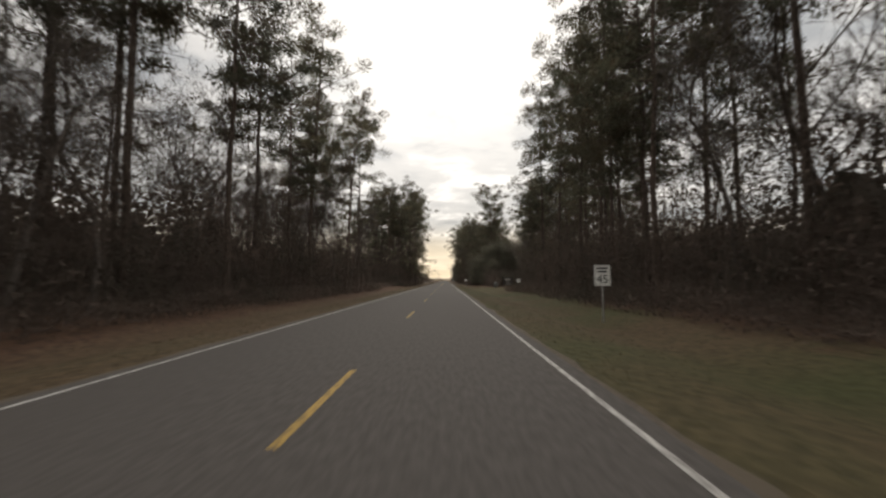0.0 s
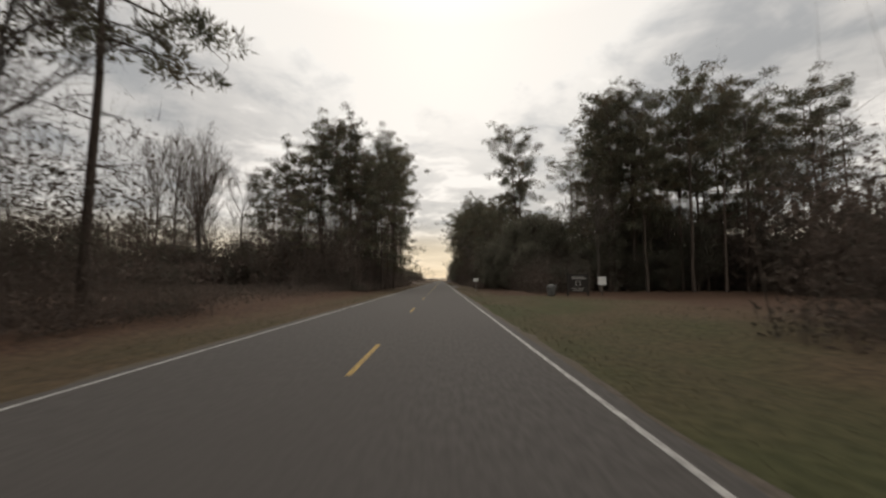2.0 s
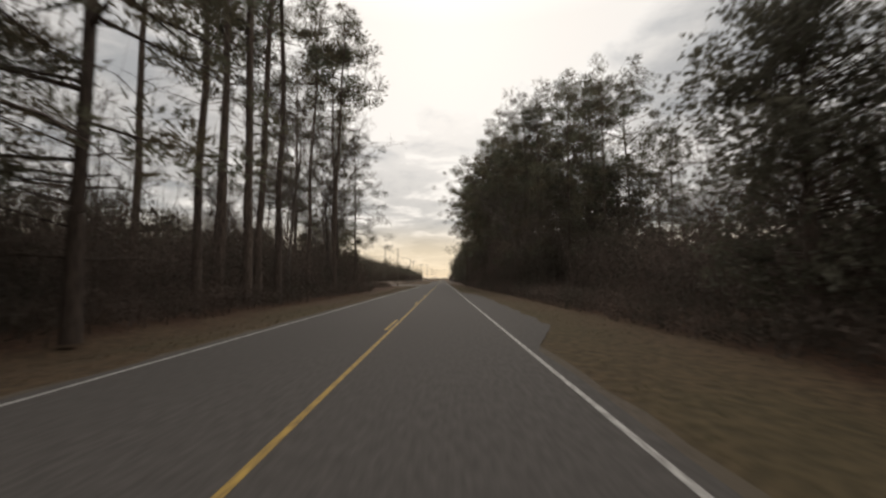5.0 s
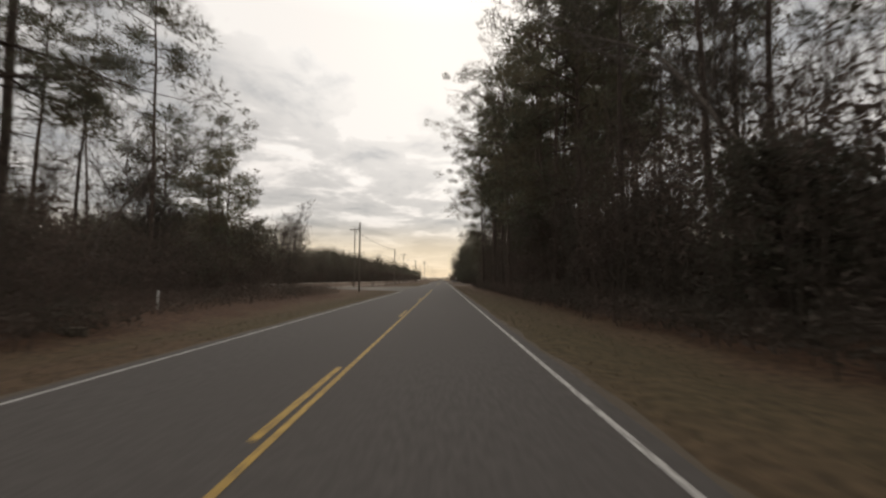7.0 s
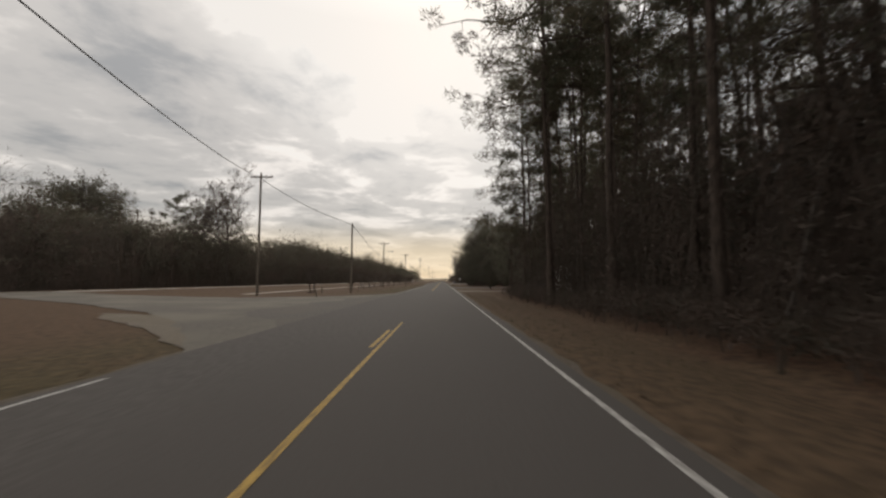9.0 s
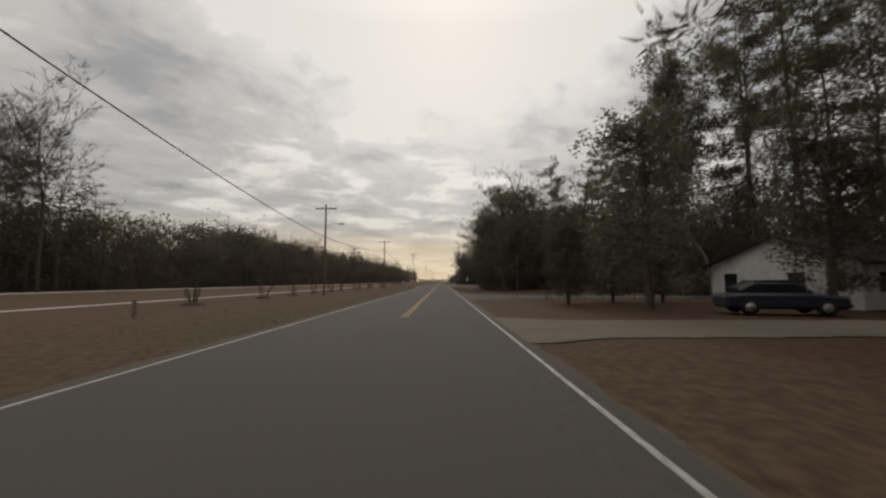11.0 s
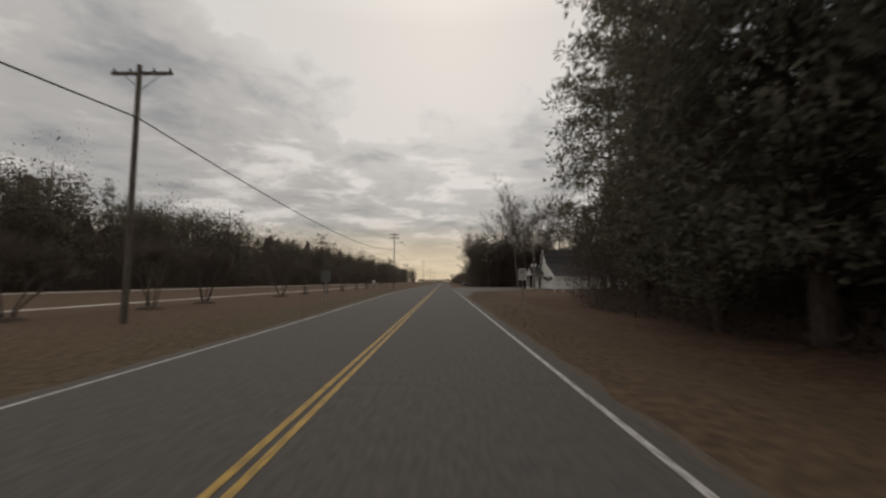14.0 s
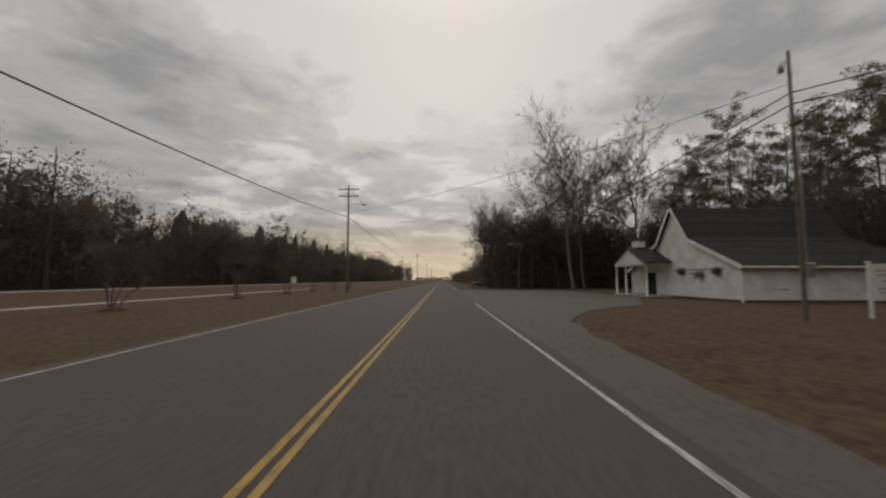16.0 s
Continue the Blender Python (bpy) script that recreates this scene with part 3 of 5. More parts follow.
# ---------- paved side areas ----------
def slab(name, outline, z, mat, label):
    """A flat paved area inside an outline."""
    bm, rnd, edge = bmesh.new(), random.Random(len(outline)), []
    for (xa, ya), (xb, yb) in zip(outline, outline[1:] + outline[:1]):
        n = max(1, int(math.hypot(xb - xa, yb - ya) / 0.7))
        edge += [(xa + (xb - xa) * i / n + rnd.uniform(-0.13, 0.13) * (abs(xa) > 4), ya + (yb - ya) * i / n + rnd.uniform(-0.16, 0.16)) for i in range(n)]
    bm.faces.new([bm.verts.new((x, y, z)) for x, y in edge])
    for x in (-20, -38):
        bmesh.ops.bisect_plane(bm, geom=bm.verts[:] + bm.edges[:] + bm.faces[:], plane_co=(x, 0, 0), plane_no=(1, 0, 0))
    for v in bm.verts:
        v.co.z += 0.2 * min(1, max(0, (-v.co.x - 20) / 18))
    bmesh.ops.triangulate(bm, faces=bm.faces[:])
    return tagged(new(name, bm_mesh(name, bm, mat)), label, name.replace("_", " "), kind="structure")


slab("side_road", [(-3.6, 209.8), (-5.2, 212.6), (-8, 216.2), (-11.5, 220), (-20.6, 227), (-30, 232), (-46, 240), (-46, 250), (-30, 241), (-16, 237), (-9, 240), (-5.5, 244), (-3.6, 249)],
     -0.008, MOUTH, "cracked sandy grey side road joining at a flared mouth")
slab("side_road_apron", [(-3.6, 214.5), (-4.6, 216.8), (-6.4, 218.4), (-7.4, 220.4), (-8.0, 223.0), (-6.6, 226.0), (-7.4, 229.5), (-5.8, 232.0), (-6.4, 235.0), (-5.2, 238.6), (-5.0, 242.4), (-3.6, 246.0)],
     -0.004, OLD_ASPHALT, "worn asphalt spreading into the side road mouth")
slab("sand_patch", [(-4.0, 210.5), (-5.4, 212.0), (-8.2, 215.0), (-12.0, 217.8), (-14.0, 220.4), (-10.0, 219.0), (-6.4, 217.2), (-4.2, 214.2)], -0.014, GRAVEL, "pale loose sand at the corner of the side road")
slab("lay_by", [(3.55, 122), (5.1, 127), (5.2, 150), (4.6, 156), (3.55, 160)], -0.012, ASPHALT, "paved widening of the road edge")
slab("driveway", [(3.55, 277), (5.0, 279), (8, 280.5), (30, 281), (30, 288.5), (10, 289), (6, 290.5), (3.55, 293)], -0.012, ASPHALT, "grey patched driveway mouth")
slab("house_drive", [(3.55, 255), (6, 256), (30, 257), (30, 260.5), (6, 261), (3.55, 262)], -0.012, GRAVEL, "sandy drive to the house")
slab("church_parking", [(3.55, 350), (4.7, 354), (5.2, 364), (6.0, 369), (8.5, 373.5), (13.2, 378), (16.4, 385), (18.2, 388.5), (18.4, 410), (9, 411), (3.55, 414)], -0.012, OLD_ASPHALT, "grey church parking apron")
strip("back_road", -44.5, -41, 200, 800, 0.185, PALE_ROAD, "pale concrete road parallel to the main road", 0.05, 6, seed=7)
strip("footpath", -20.6, -19.5, 246, 420, -0.022, PALE_ROAD, "pale narrow path across the lawn", 0.06, 3, seed=8)

# ---------- trees ----------
R = random.Random(5)
tall_pines = Grove(*[pine(k, h, b, sp, r, "tall loblolly pine with a bare dark trunk and open crown", 15, 0.046) for k, h, b, sp, r in
                     ((1, 24, 0.50, 3.8, 1.1), (2, 23, 0.42, 4.1, 1.2), (3, 25, 0.56, 3.6, 1.0), (4, 22, 0.38, 4.0, 1.2), (5, 24, 0.48, 4.4, 1.1))])
edge_pines = Grove(*[pine(k, h, b, sp, r, "full-crowned pine with long boughs over the verge", 15, 0.034) for k, h, b, sp, r in
                     ((6, 23, 0.22, 4.8, 1.45), (7, 21, 0.16, 4.6, 1.4), (8, 24, 0.30, 5.2, 1.5))])
high_pines = Grove(*[pine(k, h, b, sp, r, "tall straight pine with a bare trunk and small high crown") for k, h, b, sp, r in
                     ((61, 25, 0.70, 3.2, 0.75), (62, 24, 0.66, 3.4, 0.8), (63, 26, 0.73, 3.0, 0.7))])
leaning_pines = Grove(*[pine(k, h, b, sp, r, "old pine with high boughs reaching out over the road", 15, 0.034) for k, h, b, sp, r in ((9, 26, 0.56, 6.4, 1.35), (10, 25, 0.5, 6.0, 1.3))])
back_pines = Wood("pine_wood", "pines deep in the wood with narrow crowns", [pine_shape(k, h, b, sp, r, 7, 0.055) for k, h, b, sp, r in
                  ((11, 23, 0.46, 3.4, 0.6), (12, 21, 0.42, 3.5, 0.6), (13, 24, 0.52, 3.2, 0.55))], PINE_BARK, NEEDLES)
young_pines = Grove(*[pine(k, h, b, sp, r, "young pine with boughs almost to the ground") for k, h, b, sp, r in
                      ((21, 12, 0.16, 2.8, 1.1), (22, 11, 0.10, 2.6, 1.0))])
bare_trees = Grove(*[hardwood(k, h, "leafless grey hardwood with upswept branches", w, twig=0.016) for k, h, w in ((31, 18, 0.55), (32, 17, 0.7), (33, 19, 0.5), (34, 15, 0.85))])
back_bare = Wood("bare_wood", "leafless grey trees deep in the wood", [hardwood_shape(k, h, w, (6, 5, 4)) for k, h, w in ((35, 17, 0.35), (36, 14, 0.3))], GREY_BARK, GREY_BARK)
oaks = Grove(*[hardwood(k, h, "leafless spreading oak with crooked grey limbs", w, (8, 5, 3), 0.0125, 0.011, OAK_BARK) for k, h, w in ((37, 15, 2.0), (38, 16, 1.4))])
hero_oak = Grove(hardwood(39, 23, "round-crowned leafless grey tree with fine twigs", 0.7, (11, 8, 6), 0.0095, 0.03))
dark_trees = Grove(*[evergreen(k, h, w, "dense dark evergreen tree with an uneven crown", 175, "evergreen_tree", 0.1, 17, 0.085) for k, h, w in ((41, 15, 4.2), (42, 17, 4.6), (43, 13, 4.4))])
back_dark = Wood("evergreen_wood", "dark evergreens in the distant belt of trees", [evergreen_shape(k, h, w, 62, 0.12, 10, 0.1) for k, h, w in ((44, 14, 4.4), (45, 12, 4.2))], PINE_BARK, OAK_LEAVES)
slim_trees = Grove(*[hardwood(k, h, "slender leafless grey tree with steep branches", w) for k, h, w in ((71, 24, -0.3), (72, 22, -0.25), (73, 23, -0.35))])
belt_trees = Grove(*[evergreen(k, h, w, "big dense dark evergreen beside the driveway", 210, "evergreen_tree", 0.08, 22, 0.07) for k, h, w in ((46, 17.5, 6.0), (47, 19, 6.4), (48, 16, 5.8))])
lawn_trees = Grove(*[lawn_tree(k) for k in (51, 52, 53)])


def stand(x0, y0, y1, side, rows, gap=4.2, mix=(0.75, 0.25), seed=1, first=tall_pines, tall=1.0, singly=2):
    """Rows of pines and bare trees back from an edge at x0."""
    rnd = random.Random(seed)
    for row in range(rows):
        y = y0 + rnd.uniform(0, gap)
        while y < y1:
            x = side * (x0 + row * 4.2 + rnd.uniform(-1.4, 1.6))
            turn, size = rnd.uniform(0, 360), rnd.uniform(0.86, 1.08) * tall
            if rnd.random() < mix[0]:
                (first if row < singly else back_pines).put(rnd.randrange(5), x, y, size, turn)
            else:
                (bare_trees if row < 3 else back_bare).put(rnd.randrange(4), x, y, size, turn)
            y += gap * rnd.uniform(0.6, 1.5) * (1 + 0.12 * row)


# left-hand woods
stand(12.8, -22, 62, -1, 4, 4.8, (0.52, 0.48), 11, tall=1.08)
stand(12.5, 103, 126, -1, 3, 4.6, (0.6, 0.4), 12)
stand(11.0, 126, 170, -1, 3, 7.0, (0.42, 0.58), 22, high_pines, 1.08, 3)
stand(22, 171, 198, -1, 3, 4.4, (0.55, 0.45), 13, high_pines, 0.82, 3)
# right-hand woods
stand(14.4, -22, 55, 1, 3, 4.6, (0.75, 0.25), 14, tall=1.06)
stand(20.0, 87, 97, 1, 7, 2.8, (0.92, 0.08), 15, tall=0.86, singly=4)
stand(23.5, 97, 108, 1, 4, 3.6, (0.85, 0.15), 35, tall=0.92)
stand(13.0, 164, 192, 1, 3, 5.6, (0.5, 0.5), 16, high_pines, 0.95, 4)
stand(12.5, 192, 250, 1, 5, 4.4, (0.85, 0.15), 36, high_pines, 1.0, 5)
stand(26, 250, 292, 1, 3, 4.6, (0.8, 0.2), 17)
for k in range(28):
    back_bare.put(k, -R.uniform(14, 36), R.uniform(0, 64), R.uniform(0.55, 1.0), R.uniform(0, 360))
for k in range(18):
    back_dark.put(k, R.uniform(27, 46), R.uniform(97, 112), R.uniform(0.95, 1.2), R.uniform(0, 360))
# single trees that stand out along the way
tall_pines.put(0, -17.8, 109.3, 1.02, 20)
tall_pines.put(2, -14.8, 119.0, 1.08, 250)
edge_pines.put(0, -8.6, 113.8, 1.05, 80)
edge_pines.put(1, -8.4, 119.5, 1.1, 140)
edge_pines.put(1, -7.8, 124.0, 1.12, 30)
edge_pines.put(2, -11.2, 106.5, 0.9, 200)
tall_pines.put(2, 15.3, 118.7, 1.10, 200)
tall_pines.put(0, 16.2, 120.4, 1.08, 40)
edge_pines.put(2, -10.4, 168.4, 1.0, 260)
for k, (x, y, size) in enumerate(((-9.4, 140.6, 1.1), (-10.0, 139.0, 1.2), (-9.8, 137.2, 1.15), (-11.2, 136.6, 1.2))):
    high_pines.put(k, x, y, size, 97 * k)
high_pines.put(0, -12.6, 156.0, 1.1, 160)
high_pines.put(1, -11.4, 161.5, 1.1, 10)
high_pines.put(2, -13.8, 172.0, 1.0, 75)
# evergreens and young pines where the wood ends at the side road
edge_pines.put(1, -24.2, 204.0, 0.9, 110)
edge_pines.put(0, -28.0, 201.0, 0.8, 200)
young_pines.put(0, -20.0, 198.0, 1.1, 0)
young_pines.put(1, -25.5, 195.0, 1.2, 90)
young_pines.put(0, -17.4, 191.0, 0.85, 190)
dark_trees.put(0, -18.4, 200.2, 0.6, 310)
dark_trees.put(2, -21.5, 202.0, 0.62, 20)
for k, (x, y, size) in enumerate(((11.4, 187, 1.26), (11.0, 196, 1.32), (10.8, 191, 1.26), (15.0, 254.5, 0.95), (11.0, 248.5, 1.18), (15.5, 216, 1.05), (15.5, 231, 1.05), (14.6, 242, 1.08), (10.8, 244, 1.0))):
    edge_pines.put(k, x, y, size, 47 * k)
for k, (x, y, size) in enumerate(((9.4, 206, 1.05), (9.8, 214, 1.08), (9.8, 221.5, 1.1), (8.6, 228.5, 1.1), (11.8, 239.5, 1.05))):
    leaning_pines.put(k, x, y, size, 83 * k)
for k, (x, y) in enumerate(((33, 95), (36.5, 91.5), (40, 94), (44, 91), (38, 98), (47, 95), (42.5, 99))):
    tall_pines.put(k, x, y, 1.0, 71 * k)
# a dome of full pines beyond the low trees by the road sign
for k, (x, y, size) in enumerate(((13.0, 150, 0.8), (17.2, 152, 0.93), (21.6, 151, 0.62), (25.0, 154.5, 0.7), (12.0, 157, 0.95), (18.5, 157.5, 1.08), (23.0, 159, 1.02), (14.5, 163, 1.02))):
    edge_pines.put(k, x, y, size, 67 * k)
for k, (x, y, size) in enumerate(((15.0, 153.5, 0.95), (20.0, 155.5, 0.9), (12.2, 161, 0.85), (24.0, 156.5, 0.85), (17.0, 151, 0.45), (22, 152, 0.65), (13.2, 156.5, 0.85), (18.5, 160, 1.15))):
    dark_trees.put(k, x, y, size, 31 * k)
for k in range(22):
    back_bare.put(k, R.uniform(24, 40), R.uniform(138, 176), R.uniform(0.85, 1.1), R.uniform(0, 360))
for k, (x, y, size) in enumerate(((21, 208, 1.0), (23.5, 214, 1.0), (22, 200, 0.95), (25, 222, 1.0))):
    tall_pines.put(k, x, y, size, 59 * k)
for k, (x, y, size) in enumerate(((17, 173, 0.6), (20, 179, 0.62), (17.5, 185, 0.65), (24, 171, 0.7), (22.5, 184, 0.7), (26, 178, 0.75))):
    dark_trees.put(k, x, y, size, 37 * k)
# slim bare trees by the field
for k, (x, y, s) in enumerate(((-47, 118, 1.22), (-44.5, 120, 1.28), (-41, 117, 1.2), (-51.5, 121, 1.0), (-43, 123, 1.2), (-38, 116, 0.85), (-35, 119, 0.8))):
    slim_trees.put(k, x, y, s, 70 * k)
for k, (x, y, size) in enumerate(((-21, 106, 0.78), (-25.5, 110, 0.9), (-29, 113, 0.72), (-22.5, 114, 0.8), (-17.5, 100, 0.5))):
    tall_pines.put(k, x, y, size, 77 * k)
# hedge of trees behind the field, and behind the yard
for k in range(11):
    back_dark.put(k, -(46 + 3.4 * k), 121 + R.uniform(-1.5, 2.5), R.uniform(1.05, 1.25), R.uniform(0, 360))
for k in range(12):
    back_bare.put(k, -(20 + 2.2 * k), 117 + R.uniform(-3, 3), R.uniform(0.7, 0.95), R.uniform(0, 360))
for k in range(7):
    back_dark.put(k, -(17 + 4.4 * k), 118 + R.uniform(-2, 2), R.uniform(0.55, 0.75), R.uniform(0, 360))
for k in range(30):
    back_dark.put(k, -(64 + R.uniform(0, 10)), 58 + 3.4 * k + R.uniform(-1, 1), R.uniform(0.8, 1.1), R.uniform(0, 360))
for k in range(26):
    back_dark.put(k, R.uniform(31, 46), 252 + 3.8 * k, R.uniform(1.0, 1.35), R.uniform(0, 360))
for k in range(20):
    back_dark.put(k, R.uniform(17, 30), 200 + 2.5 * k, R.uniform(0.75, 1.0), R.uniform(0, 360))
for k in range(20):
    back_dark.put(k, R.uniform(40, 49), 346 + 3.4 * k, R.uniform(0.95, 1.2), R.uniform(0, 360))
for k, (x, y) in enumerate(((23.5, 92), (22.0, 98.5), (25.5, 102), (27.0, 95), (22.6, 111))):
    edge_pines.put(k, x, y, 0.95 + 0.05 * (k % 2), 61 * k)
# lower trees by the road sign
for k, (x, y, s) in enumerate(((11.2, 109, 0.78), (15.5, 106, 0.85), (11.0, 116, 1.1), (10.2, 123, 1.12), (15.5, 113.5, 0.95), (15.5, 121.5, 1.25), (18.5, 116.0, 1.05), (20.8, 119.0, 1.0), (21.5, 124, 1.15), (18.0, 124, 1.1), (13.4, 111.5, 0.85), (18.0, 111.0, 1.05), (21.0, 113.5, 0.95), (17.5, 106, 0.75), (20.2, 108, 1.0), (19.0, 102.5, 0.75), (23.5, 108.5, 0.9), (11.4, 170, 0.8),
                               (12.6, 190, 0.75), (12.0, 208, 0.7))):
    dark_trees.put(k, x, y, s, 50 * k)
for k, (x, y, s) in enumerate(((9.6, 108, 0.4), (9.8, 113, 0.45), (9.6, 118.5, 0.42), (11.0, 103.5, 0.45), (13.0, 100, 0.5), (15.5, 97, 0.5), (14.0, 105, 0.7), (17.5, 102, 0.75),
                               (14.2, 90.5, 0.42), (17.2, 91, 0.48), (20.0, 90.5, 0.52), (23.2, 91, 0.55), (26.5, 90.5, 0.6), (30, 91, 0.6), (18.8, 95, 0.75), (19.8, 99.5, 0.85), (22.5, 96, 0.8), (25.5, 93.5, 0.7), (21.5, 104, 0.95), (27.5, 98, 0.75), (31, 95, 0.75))):
    dark_trees.put(k, x, y, s, 41 * k)
# yard and evergreen belt beyond the driveway
for k, (x, y, s) in enumerate(((12.6, 304.5, 0.7), (14.0, 309, 0.95), (12.6, 314, 0.8), (17.0, 313, 0.95), (11.7, 321, 0.9), (18.0, 321, 1.08), (23.5, 316, 1.02),
                               (12.6, 328, 0.95), (17.5, 331, 1.0), (16.6, 335, 0.95), (22, 329, 1.02), (22.5, 345, 0.95), (24, 339, 1.0), (28, 334, 1.0), (29, 322, 1.0), (17.6, 342.5, 0.95), (28, 345, 0.95), (20.5, 312.5, 0.95), (24.6, 311.5, 0.85), (24.0, 318, 1.0), (32.4, 312, 0.95), (33, 304, 0.95))):
    belt_trees.put(k, x, y, s, 67 * k)
for k, (x, y, s) in enumerate(((9.8, 272, 0.74), (12.6, 267, 0.82), (13.6, 274, 0.8), (17.4, 274.5, 0.78), (20.5, 265, 0.72))):
    dark_trees.put(k, x, y, s, 80 * k)
for k, (x, y, s) in enumerate(((20.4, 300, 1.5), (26, 301, 1.2), (12.8, 316, 1.2), (18.6, 313, 1.18))):
    oaks.put(k, x, y, s, 40 * k)
for k, (x, y) in enumerate(((30, 316), (31, 312), (33, 300), (32, 306), (35, 318), (24, 326), (33, 328), (30, 292))):
    tall_pines.put(k, x, y, 0.95, 33 * k)
belt_trees.put(0, 9.8, 322.5, 0.72, 75)
belt_trees.put(1, 10.2, 319.5, 0.88, 205)
belt_trees.put(2, 10.6, 314.0, 0.7, 165)
edge_pines.put(1, 12.2, 331.5, 0.94, 15)
edge_pines.put(1, 16.2, 345.0, 1.0, 15)
edge_pines.put(0, 19.6, 347.0, 1.0, 200)
tall_pines.put(2, 20.5, 343, 0.9, 33)
tall_pines.put(0, 15.5, 338, 0.85, 133)
# woods behind the church
stand(39, 352, 392, 1, 3, 4.6, (0.5, 0.5), 18, tall=0.88)
for k in range(11):
    bare_trees.put(k, 11 + 3.1 * k + R.uniform(-1, 1), R.uniform(417, 430), R.uniform(0.92, 1.18), R.uniform(0, 360))
hero_oak.put(0, 20.6, 413.5, 1.2, 200)
hero_oak.put(0, 33.5, 420, 1.02, 300)
for k in range(20):
    back_bare.put(k, R.uniform(9.5, 44), R.uniform(426, 455), R.uniform(0.9, 1.25), R.uniform(0, 360))
for k in range(12):
    back_pines.put(k, R.uniform(36, 52), R.uniform(400, 425), R.uniform(0.78, 0.92), R.uniform(0, 360))
for k in range(30):
    back_dark.put(k, R.uniform(10.5, 42), R.uniform(424, 444), R.uniform(0.9, 1.25), R.uniform(0, 360))
for k, (x, y, s) in enumerate(((45, 414, 1.05), (49, 403, 0.98), (53, 398, 1.0), (50, 410, 1.02), (57, 404, 1.02), (38, 412, 0.8), (60, 399, 1.0), (55, 411, 1.0))):
    tall_pines.put(k, x, y, s, 57 * k)
# row of small trees on the lawn
for k, y in enumerate((252.5, 271, 281.5, 288.5, 296, 303, 311, 318.5, 325.5, 332, 338, 350, 358, 366.5, 373.5, 386, 396, 404, 413, 424)):
    s = R.uniform(0.88, 1.05) if k < 12 else R.uniform(0.75, 0.95)
    lawn_trees.put(k, -14.5 + R.uniform(-0.4, 0.4), y, s, R.uniform(0, 360), -0.1)
# belt of woods beyond the back road
for k in range(150):
    y = 150 + 2.1 * k + R.uniform(-1.5, 1.5)
    x = -(50 + R.uniform(0, 12)) if y > 200 else -(44 + R.uniform(0, 16))
    c = R.random()
    if c < 0.16:
        back_pines.put(k, x, y, R.uniform(0.6, 0.74), R.uniform(0, 360))
    elif c < 0.84:
        back_dark.put(k, x, y, R.uniform(0.95, 1.25) if y < 340 else R.uniform(1.15, 1.55), R.uniform(0, 360))
    else:
        back_bare.put(k, x, y, R.uniform(0.8, 1.05), R.uniform(0, 360))
hero_oak.put(0, -49, 296, 1.0, 15)
hero_oak.put(0, -53, 291, 0.85, 115)
bare_trees.put(1, -52, 268, 1.1, 15)
# tall dark evergreens standing over the belt
for k, (x, y, size) in enumerate(((-71, 284, 1.42), (-78, 290, 1.5), (-85, 287, 1.52), (-68, 293, 1.25), (-91, 296, 1.5), (-75, 300, 1.4), (-97, 290, 1.5), (-81, 298, 1.45), (-69, 301, 1.15))):
    belt_trees.put(k, x, y, size, 53 * k)
tall_pines.put(1, -64.0, 300.0, 1.0, 40)
tall_pines.put(3, -60.5, 302.0, 0.82, 140)
# far along the road
for k in range(70):
    y = 432 + 5.5 * k + R.uniform(-3, 3)
    (back_bare if R.random() < 0.4 else back_dark).put(k, 13 + R.uniform(0, 12), y, R.uniform(0.6, 0.85), R.uniform(0, 360))
    (back_pines if k % 4 == 0 else back_dark).put(k, -(50 + R.uniform(0, 14)) + (y - 432) * 0.04, y + 20, R.uniform(0.85, 1.0) if k % 4 == 0 else R.uniform(1.15, 1.5), R.uniform(0, 360))
for wood in (back_pines, back_bare, back_dark):
    wood.done()

# undergrowth
for *args, deep in ((-17, -10.5, -22, 66, 9.5, 360, 1, -7), (-18, -9.8, 97, 128, 10.5, 420, 2, -7), (-16, -9.8, 124, 172, 6.0, 330, 22, -6), (-21, -13.5, 168, 203, 6.5, 330, 3, -7), (11.8, 18, -22, 60, 8.8, 330, 4, 7),
                    (11.0, 17, 87, 118, 4.6, 380, 5, 7), (10.5, 17, 116, 128, 7.5, 330, 6, 6), (11.5, 18, 124, 152, 6.0, 330, 16, 6), (9.2, 16, 148, 184, 10.0, 440, 36, 6), (19, 34, 98, 122, 8.0, 420, 37, 4), (34, 40, 50, 142, 11, 260, 38, 4), (8.9, 16, 178, 247, 12.0, 380, 26, 6), (27, 34, 262, 303, 8, 400, 7, 6), (10.5, 17, 305, 332, 10.5, 440, 8, 6), (12.0, 18, 329, 346, 11, 440, 28, 6)):
    thicket("dense brown winter undergrowth along the edge of the wood", *args, deep=deep)
for *args, deep in ((-76, -68, 60, 150, 14, 260, 21, -4), (-54, -47, 150, 346, 13, 240, 11, -4), (-55, -47, 340, 484, 19, 240, 31, -4), (38, 44, 345, 412, 12, 250, 13, 5), (10, 17, 444, 700, 6, 80, 14, 4), (-56, -46, 470, 760, 24, 150, 15, -4)):
    thicket("dark brush along the distant edge of the woods", *args, 0.22, deep, 90)
thicket("dense brown brush and saplings behind the church", 419, 428, 9, 62, 17, 600, 12, 0.2, 3, 200, True)
thicket("dense brown brush along the far side of the fallow field", 113, 120, -58, -15, 10, 330, 52, 0.2, 3, 150, True)
